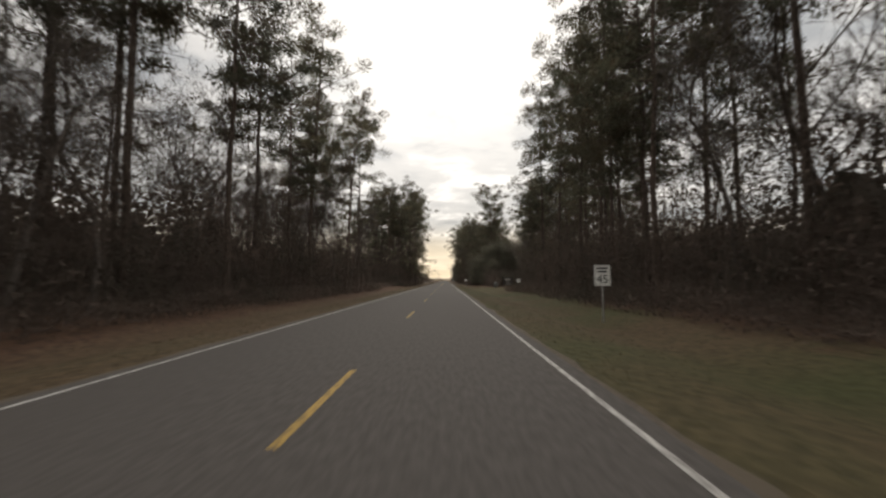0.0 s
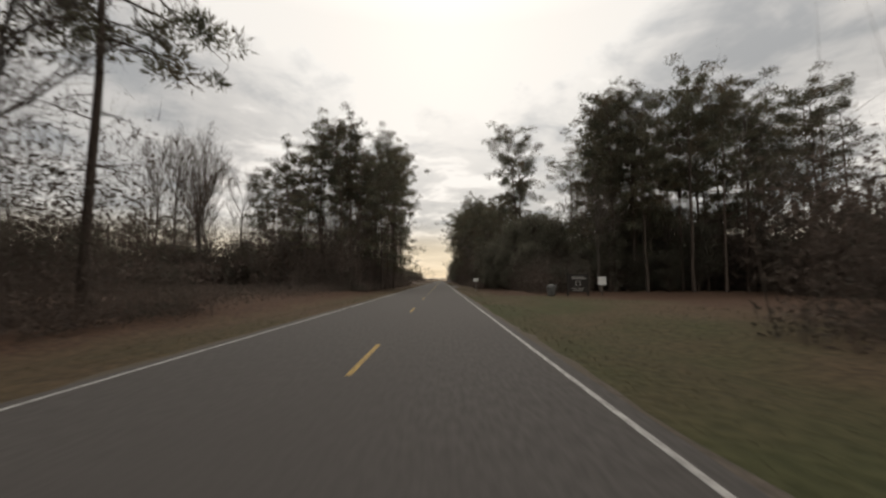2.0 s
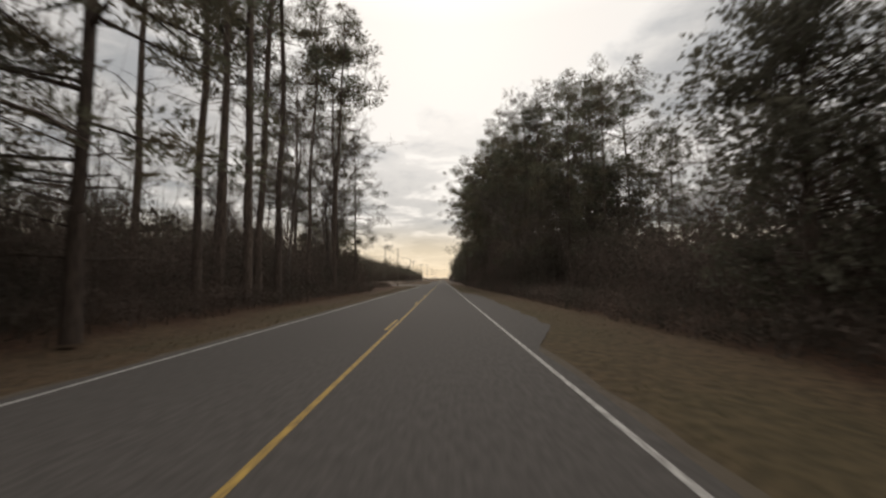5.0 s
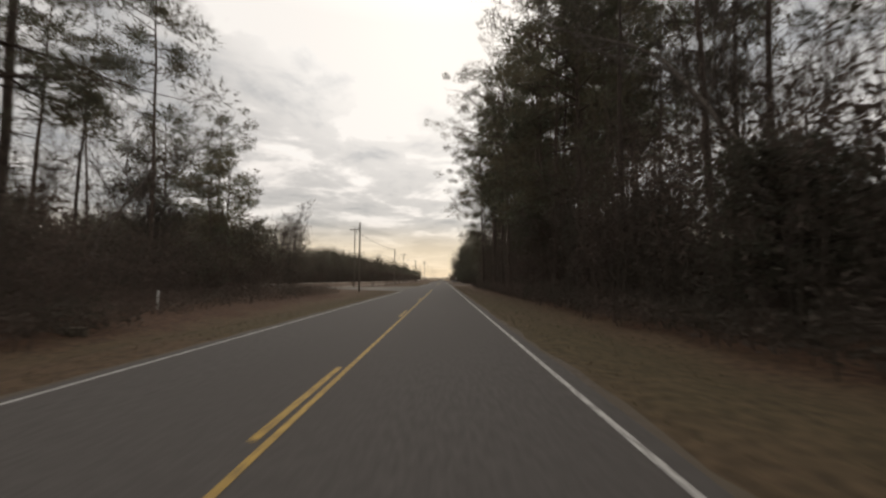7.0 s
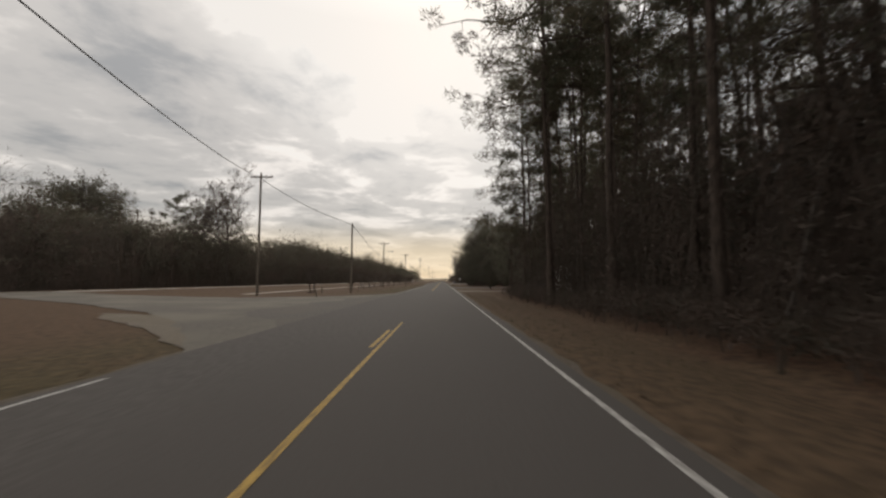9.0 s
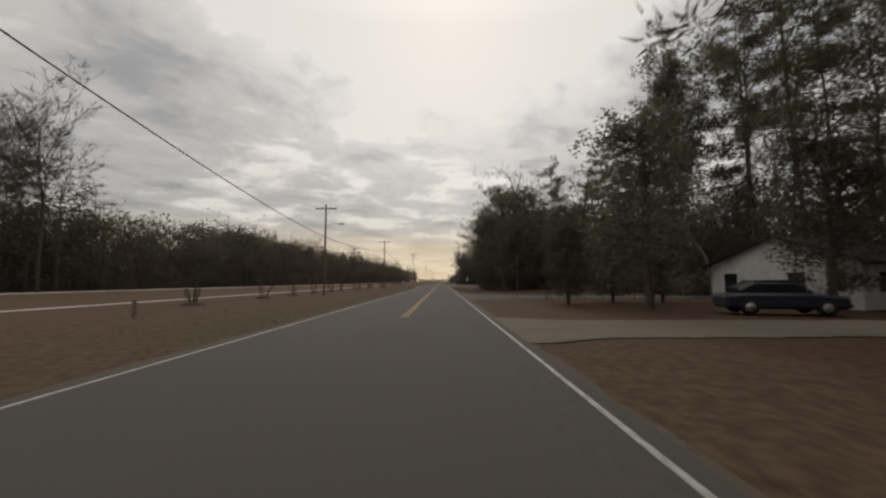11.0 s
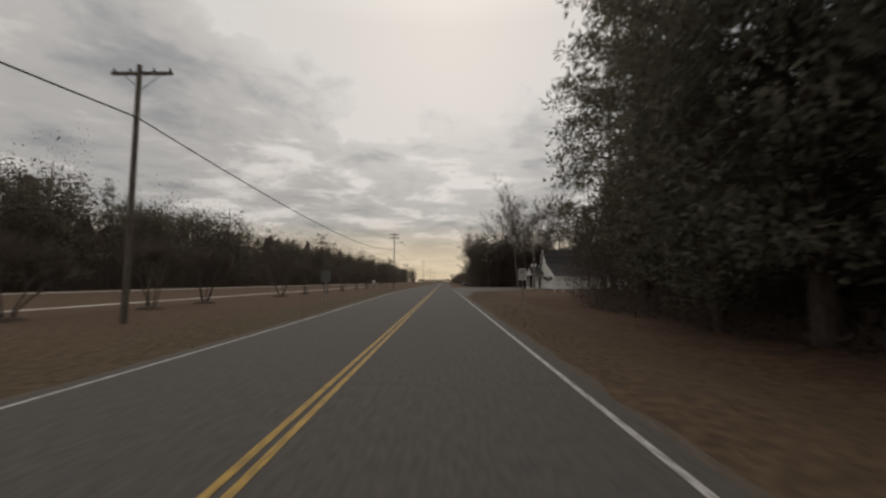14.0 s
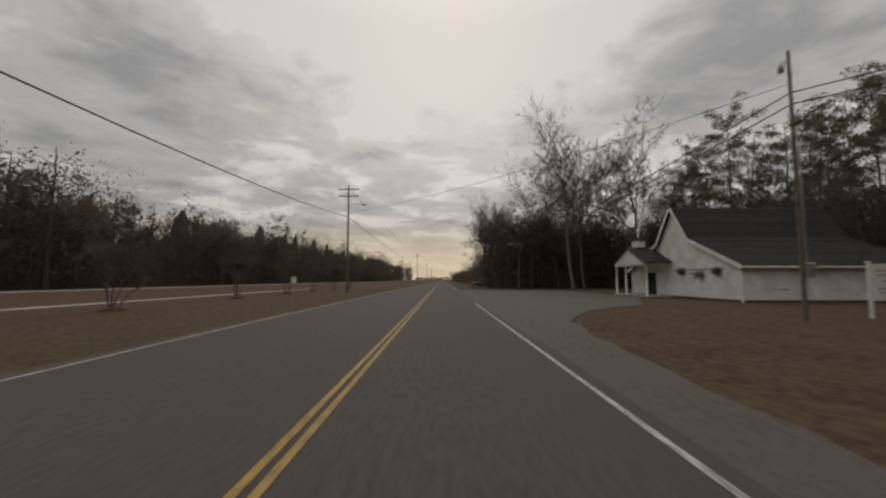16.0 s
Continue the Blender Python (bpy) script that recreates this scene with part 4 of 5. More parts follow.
# weeds before the edge of the woods and over the fallow field
for x0, x1, y0, y1, height, count, seed in ((-60, -10, 66, 112, 1.0, 620, 41), (9.6, 13, -22, 57, 1.3, 110, 42), (-11.5, -8.8, -22, 66, 1.2, 110, 43), (-10.4, -8.2, 98, 172, 1.2, 110, 44),
                                            (7.8, 10, 116, 246, 1.2, 110, 45), (-15, -9.5, 170, 203, 1.2, 130, 46), (9.4, 11.5, 303, 334, 0.7, 80, 47), (-30, -10, -24, -8, 1.0, 120, 48)):
    thicket("low brown weeds and briars", x0, x1, y0, y1, height, count, seed, 0.16)


def far_woods():
    """The wooded horizon that closes the view."""
    rng = np.random.default_rng(9)
    pieces = []
    for x0, x1, y, h in ((-900, -40, 900, 14), (12, 900, 900, 14), (-60, 60, 1300, 9), (-1200, -75, 420, 15), (60, 900, 420, 16)):
        n = int(abs(x1 - x0) * 12)
        x = rng.uniform(x0, x1, n)
        top = h * (0.75 + 0.15 * np.sin(x * 0.21) + 0.12 * np.sin(x * 0.53 + 1))
        c = np.stack([x, y + rng.uniform(-12, 12, n), top * rng.uniform(0, 1, n)], 1)
        pieces.append(blades(c, rng.normal(size=c.shape), rng.uniform(1.4, 3.0, n), 0.8, rng))
    for x, wide, y0, y1, h in ((-45, 12, -120, 64, 14), (-46, 14, 98, 196, 6), (-78, 18, 196, 470, 17), (-70, 12, 470, 800, 19), (-82, 22, -120, 52, 13), (80, 24, -120, 470, 14), (46, 12, -120, 140, 12), (46, 12, 140, 250, 8), (48, 12, 250, 345, 16), (58, 9, 345, 470, 18)):
        n = int((y1 - y0) * 90)
        y = rng.uniform(y0, y1, n)
        top = h * (0.72 + 0.16 * np.sin(y * 0.23) + 0.12 * np.sin(y * 0.6 + 1))
        c = np.stack([x + rng.uniform(-wide, wide, n), y, top * rng.uniform(0, 1, n) ** 0.8], 1)
        pieces.append(blades(c, rng.normal(size=c.shape), rng.uniform(0.6, 1.3, n), 0.3, rng))
    ob = new("far_woods", tri_mesh("far_woods", *merge(pieces), BRUSH))
    tagged(ob, "dark distant belt of winter woods", "woods", kind="stuff")


far_woods()


# ---------- poles and wires ----------
def utility_pole(x, y, height, arms=(), lamp=0.0, lean=0.0, girth=0.125):
    pole = thing("utility_pole", "weathered brown wooden utility pole" + (" with a crossarm" if arms else ""), "pole", "utility poles", (x, y, -0.2))
    hs = np.linspace(0, height + 0.2, 5)
    part("post", tri_mesh("post", *merge([tube(np.stack([lean * hs / height, 0 * hs, hs], 1), np.linspace(girth, girth * 0.68, 5), 10),
                                          tube([(lean, 0, height + 0.2), (lean, 0, height + 0.23)], [girth * 0.68, 0.01], 10)]), POLE_WOOD), pole)
    for z in arms:
        part("crossarm", box("crossarm", (2.3, 0.10, 0.12), (lean, 0.13, z + 0.2), POLE_WOOD, 0.012), pole)
        for dx in (-1.05, -0.45, 0.45, 1.05):
            part("insulator", tri_mesh("insulator", *tube([(lean + dx, 0.13, z + 0.24), (lean + dx, 0.13, z + 0.3), (lean + dx, 0.13, z + 0.34), (lean + dx, 0.13, z + 0.4)], [0.02, 0.05, 0.035, 0.02], 8), GLASS), pole)
        for s in (-1, 1):
            part("brace", tri_mesh("brace", *tube([(lean + s * 0.7, 0.15, z + 0.16), (lean, 0.12, z - 0.45)], [0.018, 0.018], 5), STEEL), pole)
    if lamp:
        arm = part("lamp_arm", tri_mesh("lamp_arm", *tube([(lean, 0, lamp), (lean + 0.7, 0, lamp + 0.28), (lean + 1.5, 0, lamp + 0.32)], [0.03, 0.028, 0.025], 7), STEEL), pole)
        part("lamp_head", box("lamp_head", (0.62, 0.26, 0.16), (lean + 1.75, 0, lamp + 0.29), STEEL, 0.05), arm, "grey street lamp head, unlit")
    return pole


POLES = [(-9.2, 210.3, 8.9, (), 0.0), (-16.8, 241.8, 12.3, (11.9,), 0.0), (-9.5, 250.5, 8.4, (), 0.0), (-11.3, 289.5, 9.9, (9.5,), 7.7),
         (-9.8, 324.7, 9.5, (9.25,), 0.0), (-9.6, 400.5, 12.4, (12.0, 11.2), 10.1), (-9.6, 530.0, 12.6, (12.2,), 0.0), (-9.6, 640.0, 12.6, (12.2,), 0.0), (-9.6, 760.0, 12.6, (12.2,), 0.0)]
for x, y, h, arms, lamp in POLES:
    utility_pole(x, y, h, arms, lamp)


def cable(points, sag, radius=0.022, name="cable", label="black overhead cable sagging between poles"):
    pieces = []
    for a, b in zip(points, points[1:]):
        a, b, s = np.array(a), np.array(b), np.linspace(0, 1, 15)[:, None]
        pieces.append(tube(a + (b - a) * s - np.array([0, 0, sag]) * 4 * s * (1 - s), np.full(15, radius), 5))
    tagged(new(name, tri_mesh(name, *merge(pieces), WIRE)), label, "cable", "overhead cables")


for points, sag in (([(-9.2, 210.3, 8.7), (-16.8, 241.8, 11.7), (-9.5, 250.5, 8.3), (-11.3, 289.5, 6.3), (-9.8, 324.7, 7.5)], 0.5),
                    ([(-9.8, 324.7, 7.5), (-9.6, 400.5, 8.7)], 1.5), ([(-9.6, 400.5, 8.7), (-9.6, 530, 8.6), (-9.6, 640, 8.6), (-9.6, 760, 8.6)], 1.0)):
    cable(points, sag, 0.03)
cable([(-9.6, 400.5, 12.2), (-9.6, 530, 12.0), (-9.6, 640, 12.0), (-9.6, 760, 12.0)], 0.9, 0.012)


# ---------- church ----------
def prism(name, outline, x0, x1, mat):
    """A gable outline in y and z, run along x."""
    n = len(outline)
    v = [(x0, y, z) for y, z in outline] + [(x1, y, z) for y, z in outline]
    f = [tuple(range(n - 1, -1, -1)), tuple(range(n, 2 * n))] + [(i, (i + 1) % n, n + (i + 1) % n, n + i) for i in range(n)]
    return mesh(name, v, f, mat)


def slope(name, a, b, x0, x1, thick, mat):
    """A roof slab between two points in y and z, run along x."""
    (ya, za), (yb, zb) = a, b
    ln = math.hypot(yb - ya, zb - za)
    ny, nz = -(zb - za) / ln * thick, (yb - ya) / ln * thick
    if nz < 0:
        ny, nz = -ny, -nz
    return prism(name, [(ya, za), (yb, zb), (yb + ny, zb + nz), (ya + ny, za + nz)], x0, x1, mat)


def clapboards(x, y0, y1, z0, z1, along, parent, gap=0.24):
    """Lapped boards on a wall, each tilted out at its lower edge."""
    z = z0
    while z < z1 - 0.05:
        h = min(gap, z1 - z)
        if along == "x":
            v = [(x, y0, z), (y1, y0, z), (y1, y0, z + h), (x, y0, z + h), (x, y0 - 0.022, z), (y1, y0 - 0.022, z), (y1, y0 - 0.004, z + h), (x, y0 - 0.004, z + h)]
        else:
            v = [(x, y0, z), (x, y1, z), (x, y1, z + h), (x, y0, z + h), (x - 0.022, y0, z), (x - 0.022, y1, z), (x - 0.004, y1, z + h), (x - 0.004, y0, z + h)]
        part("board", mesh("board", v, [(4, 5, 6, 7), (0, 1, 5, 4), (3, 2, 6, 7), (0, 3, 7, 4), (1, 2, 6, 5)], WHITE_WALL), parent)
        z += gap


def church():
    c = thing("church", "small white clapboard church with dark shingle roof and portico", "church", at=(0, 0, -0.05))
    xf, xb, yn, yb, ym, yc, yf = 21.0, 33.4, 380.5, 385.9, 388.1, 390.3, 395.7
    eave, brk, top = 2.45, 4.7, 7.55
    part("wall", prism("wall", [(yn, 0), (yf, 0), (yf, eave), (yc, brk), (ym, top), (yb, brk), (yn, eave)], xf, xb, WHITE_WALL), c)
    clapboards(xf, yn, yf, 0.1, eave, "y", c)
    clapboards(xf, yn, xb, 0.1, eave - 0.1, "x", c)
    for a, b in (((yn - 0.35, eave - 0.1), (yb, brk)), ((yb, brk), (ym, top)), ((ym, top), (yc, brk)), ((yc, brk), (yf + 0.35, eave - 0.1))):
        roof = part("roof", slope("roof", a, b, xf - 0.3, xb + 0.3, 0.10, ROOF), c, "dark grey shingle roof slope")
        part("bargeboard", slope("bargeboard", (a[0], a[1] - 0.16), (b[0], b[1] - 0.16), xf - 0.34, xf - 0.30, 0.26, WHITE_WALL), roof, "white bargeboard")
        # courses of shingles
        steps = max(3, int(math.hypot(b[0] - a[0], b[1] - a[1]) / 0.32))
        ln = math.hypot(b[0] - a[0], b[1] - a[1])
        ny, nz = -(b[1] - a[1]) / ln, (b[0] - a[0]) / ln
        for i in range(steps):
            f0, f1 = (i / steps, (i + 1) / steps) if b[1] > a[1] else ((steps - i) / steps, (steps - i - 1) / steps)
            p, q = [(a[0] + (b[0] - a[0]) * f, a[1] + (b[1] - a[1]) * f) for f in (f0, f1)]
            o = [(p[0] + ny * 0.10, p[1] + nz * 0.10), (q[0] + ny * 0.104, q[1] + nz * 0.104), (p[0] + ny * 0.125, p[1] + nz * 0.125)]
            part("shingle_course", prism("shingle_course", o, xf - 0.3, xb + 0.3, ROOF), roof)
    part("gutter", box("gutter", (xb - xf + 0.6, 0.13, 0.13), ((xf + xb) / 2, yn - 0.40, eave - 0.13), WHITE_WALL, 0.02), c, "white gutter")
    for y in (yn, yf):
        part("corner_board", box("corner_board", (0.1, 0.16, eave), (xf - 0.03, y, eave / 2), WHITE_WALL, 0.01), c)
    part("foundation", box("foundation", (xb - xf + 0.06, yf - yn + 0.06, 0.3), ((xf + xb) / 2, (yn + yf) / 2, 0.02), OLD_ASPHALT, 0.01), c, "grey block foundation")
    # portico
    y0, y1, x0, pe, pt = 388.7, 394.9, 18.8, 3.0, 4.4
    yp = (y0 + y1) / 2
    porch = part("portico_gable", prism("portico_gable", [(y0, pe), (y1, pe), (yp, pt)], x0, xf, WHITE_WALL), c, "white portico gable")
    for a, b in (((y0 - 0.25, pe - 0.06), (yp, pt + 0.05)), ((yp, pt + 0.05), (y1 + 0.25, pe - 0.06))):
        part("portico_roof", slope("portico_roof", a, b, x0 - 0.25, xf, 0.09, ROOF), porch, "dark shingle portico roof")
    part("portico_beam", box("portico_beam", (xf - x0, 0.16, 0.2), ((x0 + xf) / 2, y0 + 0.12, pe - 0.1), WHITE_WALL, 0.01), porch)
    part("portico_beam", box("portico_beam", (xf - x0, 0.16, 0.2), ((x0 + xf) / 2, y1 - 0.12, pe - 0.1), WHITE_WALL, 0.01), porch)
    part("portico_beam", box("portico_beam", (0.16, y1 - y0, 0.2), (x0 + 0.12, yp, pe - 0.1), WHITE_WALL, 0.01), porch)
    for y in (y0 + 0.15, yp + 0.9, y1 - 0.15):
        part("column", tri_mesh("column", *merge([tube([(x0 + 0.15, y, z) for z in (0, 0.12, 0.14, 2.75, 2.77, 2.9)], [0.15, 0.15, 0.105, 0.095, 0.14, 0.14], 14)]), WHITE_WALL), c, "round white column")
    part("porch_floor", box("porch_floor", (xf - x0 + 0.2, y1 - y0 + 0.2, 0.16), ((x0 + xf) / 2, yp, 0.05), PALE_ROAD, 0.02), c, "pale concrete porch floor")
    door = part("door", box("door", (0.06, 1.7, 2.05), (xf - 0.05, yp, 1.13), GLASS, 0.015), c, "dark double door")
    for dy in (-0.93, 0.93):
        part("door_frame", box("door_frame", (0.1, 0.14, 2.15), (xf - 0.06, yp + dy, 1.15), WHITE_WALL, 0.01), door, "white door frame")
    # belfry
    bel = part("belfry", box("belfry", (0.85, 0.85, 0.66), (x0 + 1.0, yp, 4.75), WHITE_WALL, 0.04), c, "little white belfry")
    part("belfry_base", box("belfry_base", (1.0, 1.0, 0.4), (x0 + 1.0, yp, 4.3), ROOF, 0.03), bel)
    part("belfry_cap", tri_mesh("belfry_cap", *tube([(x0 + 1.0, yp, 5.07), (x0 + 1.0, yp, 5.18), (x0 + 1.0, yp, 5.5)], [0.6, 0.48, 0.06], 8), ROOF), bel)
    part("cross", mesh("cross", *cross_shape(x0 + 1.0, yp, 5.42, 1.1), WHITE_WALL), bel, "white cross")
    # hanging baskets on a wire across the front
    for y, z, r in ((382.6, 2.1, 0.27), (384.6, 1.85, 0.42), (386.8, 2.15, 0.22)):
        rng = np.random.default_rng(int(y * 10))
        cen = rng.normal(size=(40, 3)) * r * 0.42 + np.array([xf - 0.25, y, z])
        tagged(part("wreath", tri_mesh("wreath", *tufts(cen, 8, 0.16, 0.035, rng), OAK_LEAVES), c, "dark green wreath"), kind="stuff")
    part("garland_rail", tri_mesh("garland_rail", *tube([(xf - 0.1, 382.0, 2.3), (xf - 0.1, 384.6, 2.27), (xf - 0.1, 388.4, 2.3)], [0.025] * 3, 6), SIGN_BLACK), c)
    # side windows under the eave
    for x in (23.6, 27.2, 30.8):
        w = part("window", box("window", (0.9, 0.06, 1.15), (x, yn - 0.03, 1.45), WHITE_WALL, 0.01), c, "white framed window")
        for dx in (-0.2, 0.2):
            for dz in (-0.26, 0.26):
                part("pane", box("pane", (0.36, 0.02, 0.48), (x + dx, yn - 0.066, 1.45 + dz), WHITE_WALL), w)


def cross_shape(x, y, z, h):
    """A cross of two bars in the plane facing the road."""
    w, arm, t = 0.075, 0.3, 0.05
    o = [(-w, 0), (w, 0), (w, h * 0.58), (arm, h * 0.58), (arm, h * 0.72), (w, h * 0.72), (w, h), (-w, h), (-w, h * 0.72), (-arm, h * 0.72), (-arm, h * 0.58), (-w, h * 0.58)]
    n = len(o)
    v = [(x - t, y + a, z + b) for a, b in o] + [(x + t, y + a, z + b) for a, b in o]
    return v, [tuple(range(n)), tuple(range(2 * n - 1, n - 1, -1))] + [(i, n + i, n + (i + 1) % n, (i + 1) % n) for i in range(n)]


church()


# ---------- signs ----------
def text_mesh(name, words, size, m, mat):
    cu = bpy.data.curves.new(name, "FONT")
    cu.body, cu.size, cu.align_x, cu.align_y, cu.extrude = words, size, "CENTER", "CENTER", 0.002
    tmp = bpy.data.objects.new(name, cu)
    scene.collection.objects.link(tmp)
    bpy.context.view_layer.update()
    me = bpy.data.meshes.new_from_object(tmp)
    bpy.data.objects.remove(tmp)
    bpy.data.curves.remove(cu)
    me.transform(m)
    me.materials.clear()
    me.materials.append(mat)
    return me


def plate(name, w, h, mat, corner=0.05, thick=0.006):
    """A sheet sign with rounded corners that faces -y, its centre at the origin."""
    pts = []
    for cx, cz, a0 in ((w / 2 - corner, h / 2 - corner, 0), (-w / 2 + corner, h / 2 - corner, 90), (-w / 2 + corner, -h / 2 + corner, 180), (w / 2 - corner, -h / 2 + corner, 270)):
        pts += [(cx + corner * math.cos(radians(a0 + d)), cz + corner * math.sin(radians(a0 + d))) for d in (0, 30, 60, 90)]
    n = len(pts)
    v = [(x, -thick / 2, z) for x, z in pts] + [(x, thick / 2, z) for x, z in pts]
    return mesh(name, v, [tuple(range(n)), tuple(range(2 * n - 1, n - 1, -1))] + [(i, n + i, n + (i + 1) % n, (i + 1) % n) for i in range(n)], mat)


def road_sign(x, y, top, w, h, label, bars=(), number="", turn=0.0, back=False):
    s = thing("road_sign", label, "sign", "road signs", (x, y, -0.2), turn)
    part("post", box("post", (0.06, 0.04, top + 0.15), (0, 0.03, (top + 0.15) / 2), STEEL, 0.008), s, "galvanised steel post")
    p = plate("plate", w, h, SIGN_BACK if back else SIGN_WHITE)
    p.transform(pose(0, 0, top + 0.2 - h / 2))
    face = part("plate", p, s, "bare metal back of the plate" if back else "white plate")
    if back:
        return s
    rim = tri_mesh("border", *tube([(-w / 2 + 0.03, -0.006, top + 0.2 - h + 0.03), (w / 2 - 0.03, -0.006, top + 0.2 - h + 0.03), (w / 2 - 0.03, -0.006, top + 0.17), (-w / 2 + 0.03, -0.006, top + 0.17),
                                    (-w / 2 + 0.03, -0.006, top + 0.2 - h + 0.03)], [0.006] * 5, 4), SIGN_BLACK)
    part("border", rim, face, "black border")
    for bw, bh, bz in bars:
        part("bar", box("bar", (bw, 0.004, bh), (0, -0.006, top + 0.2 - h / 2 + bz), SIGN_BLACK), face, "black bar of unreadable writing")
    if number:
        part("number", text_mesh("number", number, 0.46, pose(0, -0.006, top + 0.2 - h / 2 - 0.16, 90, 0, 0), SIGN_BLACK), face, "black number " + number)
    return s


road_sign(7.5, 340.8, 2.42, 0.62, 0.86, "white rectangular speed sign with black number 35", ((0.40, 0.07, 0.26), (0.34, 0.07, 0.13)), "35")
road_sign(7.6, 15.8, 2.05, 0.64, 0.82, "white rectangular speed sign with black number 45", ((0.42, 0.07, 0.28), (0.36, 0.07, 0.15)), "45")
road_sign(6.9, 110.3, 1.75, 0.78, 0.5, "small white sign on a low post by the ditch", ((0.6, 0.05, -0.13),))
road_sign(-6.7, 338.5, 2.2, 0.62, 0.78, "grey metal back of a road sign", back=True)
road_sign(-12.6, 392.0, 1.7, 0.5, 0.6, "small pale sign on the lawn", ((0.3, 0.05, 0.1),))


def church_board(x, y):
    b = thing("church_sign", "white two-post church notice board with faded writing", "sign", at=(x, y, -0.1))
    for dx in (-0.62, 0.62):
        post = part("post", box("post", (0.11, 0.11, 2.2), (dx, 0, 1.1), SIGN_WHITE, 0.012), b, "white painted post")
        part("cap", box("cap", (0.15, 0.15, 0.06), (dx, 0, 2.22), SIGN_WHITE, 0.02), post)
    panel = part("panel", box("panel", (1.16, 0.06, 1.35), (0, 0, 1.42), SIGN_WHITE, 0.01), b, "white panel")
    for z, w in ((1.9, 0.8), (1.72, 0.66), (1.5, 0.4), (1.2, 0.7), (1.05, 0.62)):
        part("bar", box("bar", (w, 0.01, 0.06), (0, -0.034, z), STEEL), panel, "grey bar of unreadable writing")
    part("rail", box("rail", (1.3, 0.08, 0.08), (0, 0, 2.12), SIGN_WHITE, 0.01), b)


church_board(18.4, 369.6)


# ---------- poles on the church side ----------
def service_pole(x, y):
    p = utility_pole(x, y, 10.2, girth=0.085)
    p["label"] = "slim weathered pole with meter box before the church"
    part("bracket", tri_mesh("bracket", *tube([(0, 0, 9.85), (-0.2, 0, 10.0), (-0.3, 0, 9.9)], [0.02, 0.02, 0.018], 6), STEEL), p)
    part("lamp_head", tri_mesh("lamp_head", *tube([(-0.32, 0, z) for z in (9.5, 9.54, 9.78, 9.9, 9.94)], [0.02, 0.1, 0.12, 0.07, 0.02], 12), STEEL), p, "small grey area lamp, unlit")
    part("meter_box", box("meter_box", (0.3, 0.18, 0.56), (0.24, -0.02, 2.0), STEEL, 0.03), p, "pale grey meter box")
    part("conduit", tri_mesh("conduit", *tube([(0.13, -0.05, 2.3), (0.1, -0.05, 7.2)], [0.025, 0.025], 7), STEEL), p)


service_pole(14.6, 368.9)


def lamp_pole(x, y):
    p = thing("lamp_pole", "thin grey street lamp pole beside the parking", "lamp", at=(x, y, -0.1))
    part("post", tri_mesh("post", *tube([(0, 0, 0), (0, 0, 3.5), (0, 0, 7.2)], [0.10, 0.08, 0.06], 9), POLE_WOOD), p)
    arm = part("lamp_arm", tri_mesh("lamp_arm", *tube([(0, 0, 6.9), (-0.6, 0, 7.15), (-1.2, 0, 7.2)], [0.03] * 3, 6), STEEL), p)
    part("lamp_head", box("lamp_head", (0.5, 0.22, 0.13), (-1.4, 0, 7.18), STEEL, 0.04), arm, "grey lamp head, unlit")


lamp_pole(13.4, 417.5)
lamp_pole(11.6, 352.0 + 130)
for dz in (0.0, 0.9):
    cable([(40, 350, 10.8 + dz), (14.6, 368.9, 8.1 + dz * 0.5), (13.4, 417.5, 6.6 + dz * 0.4)], 0.4, 0.026)
cable([(14.6, 368.9, 8.9), (-9.6, 400.5, 9.2)], 0.6, 0.012)


# ---------- parked vehicles ----------
CAR_GLASS = material("car_glass", (0.015, 0.017, 0.019), (0.025, 0.027, 0.03), 2, 0.08, 0)
TYRE = material("tyre_rubber", (0.015, 0.015, 0.015), (0.03, 0.03, 0.03), 12, 0.9, 0.2)
LAMP_GLASS = material("lamp_glass", (0.5, 0.5, 0.5), (0.6, 0.6, 0.6), 4, 0.15, 0)


def paint(name, c):
    return material(name, tuple(v * 0.85 for v in c), c, 2, 0.3, 0, spots=tuple(v * 0.8 for v in c), spot_scale=1.0)


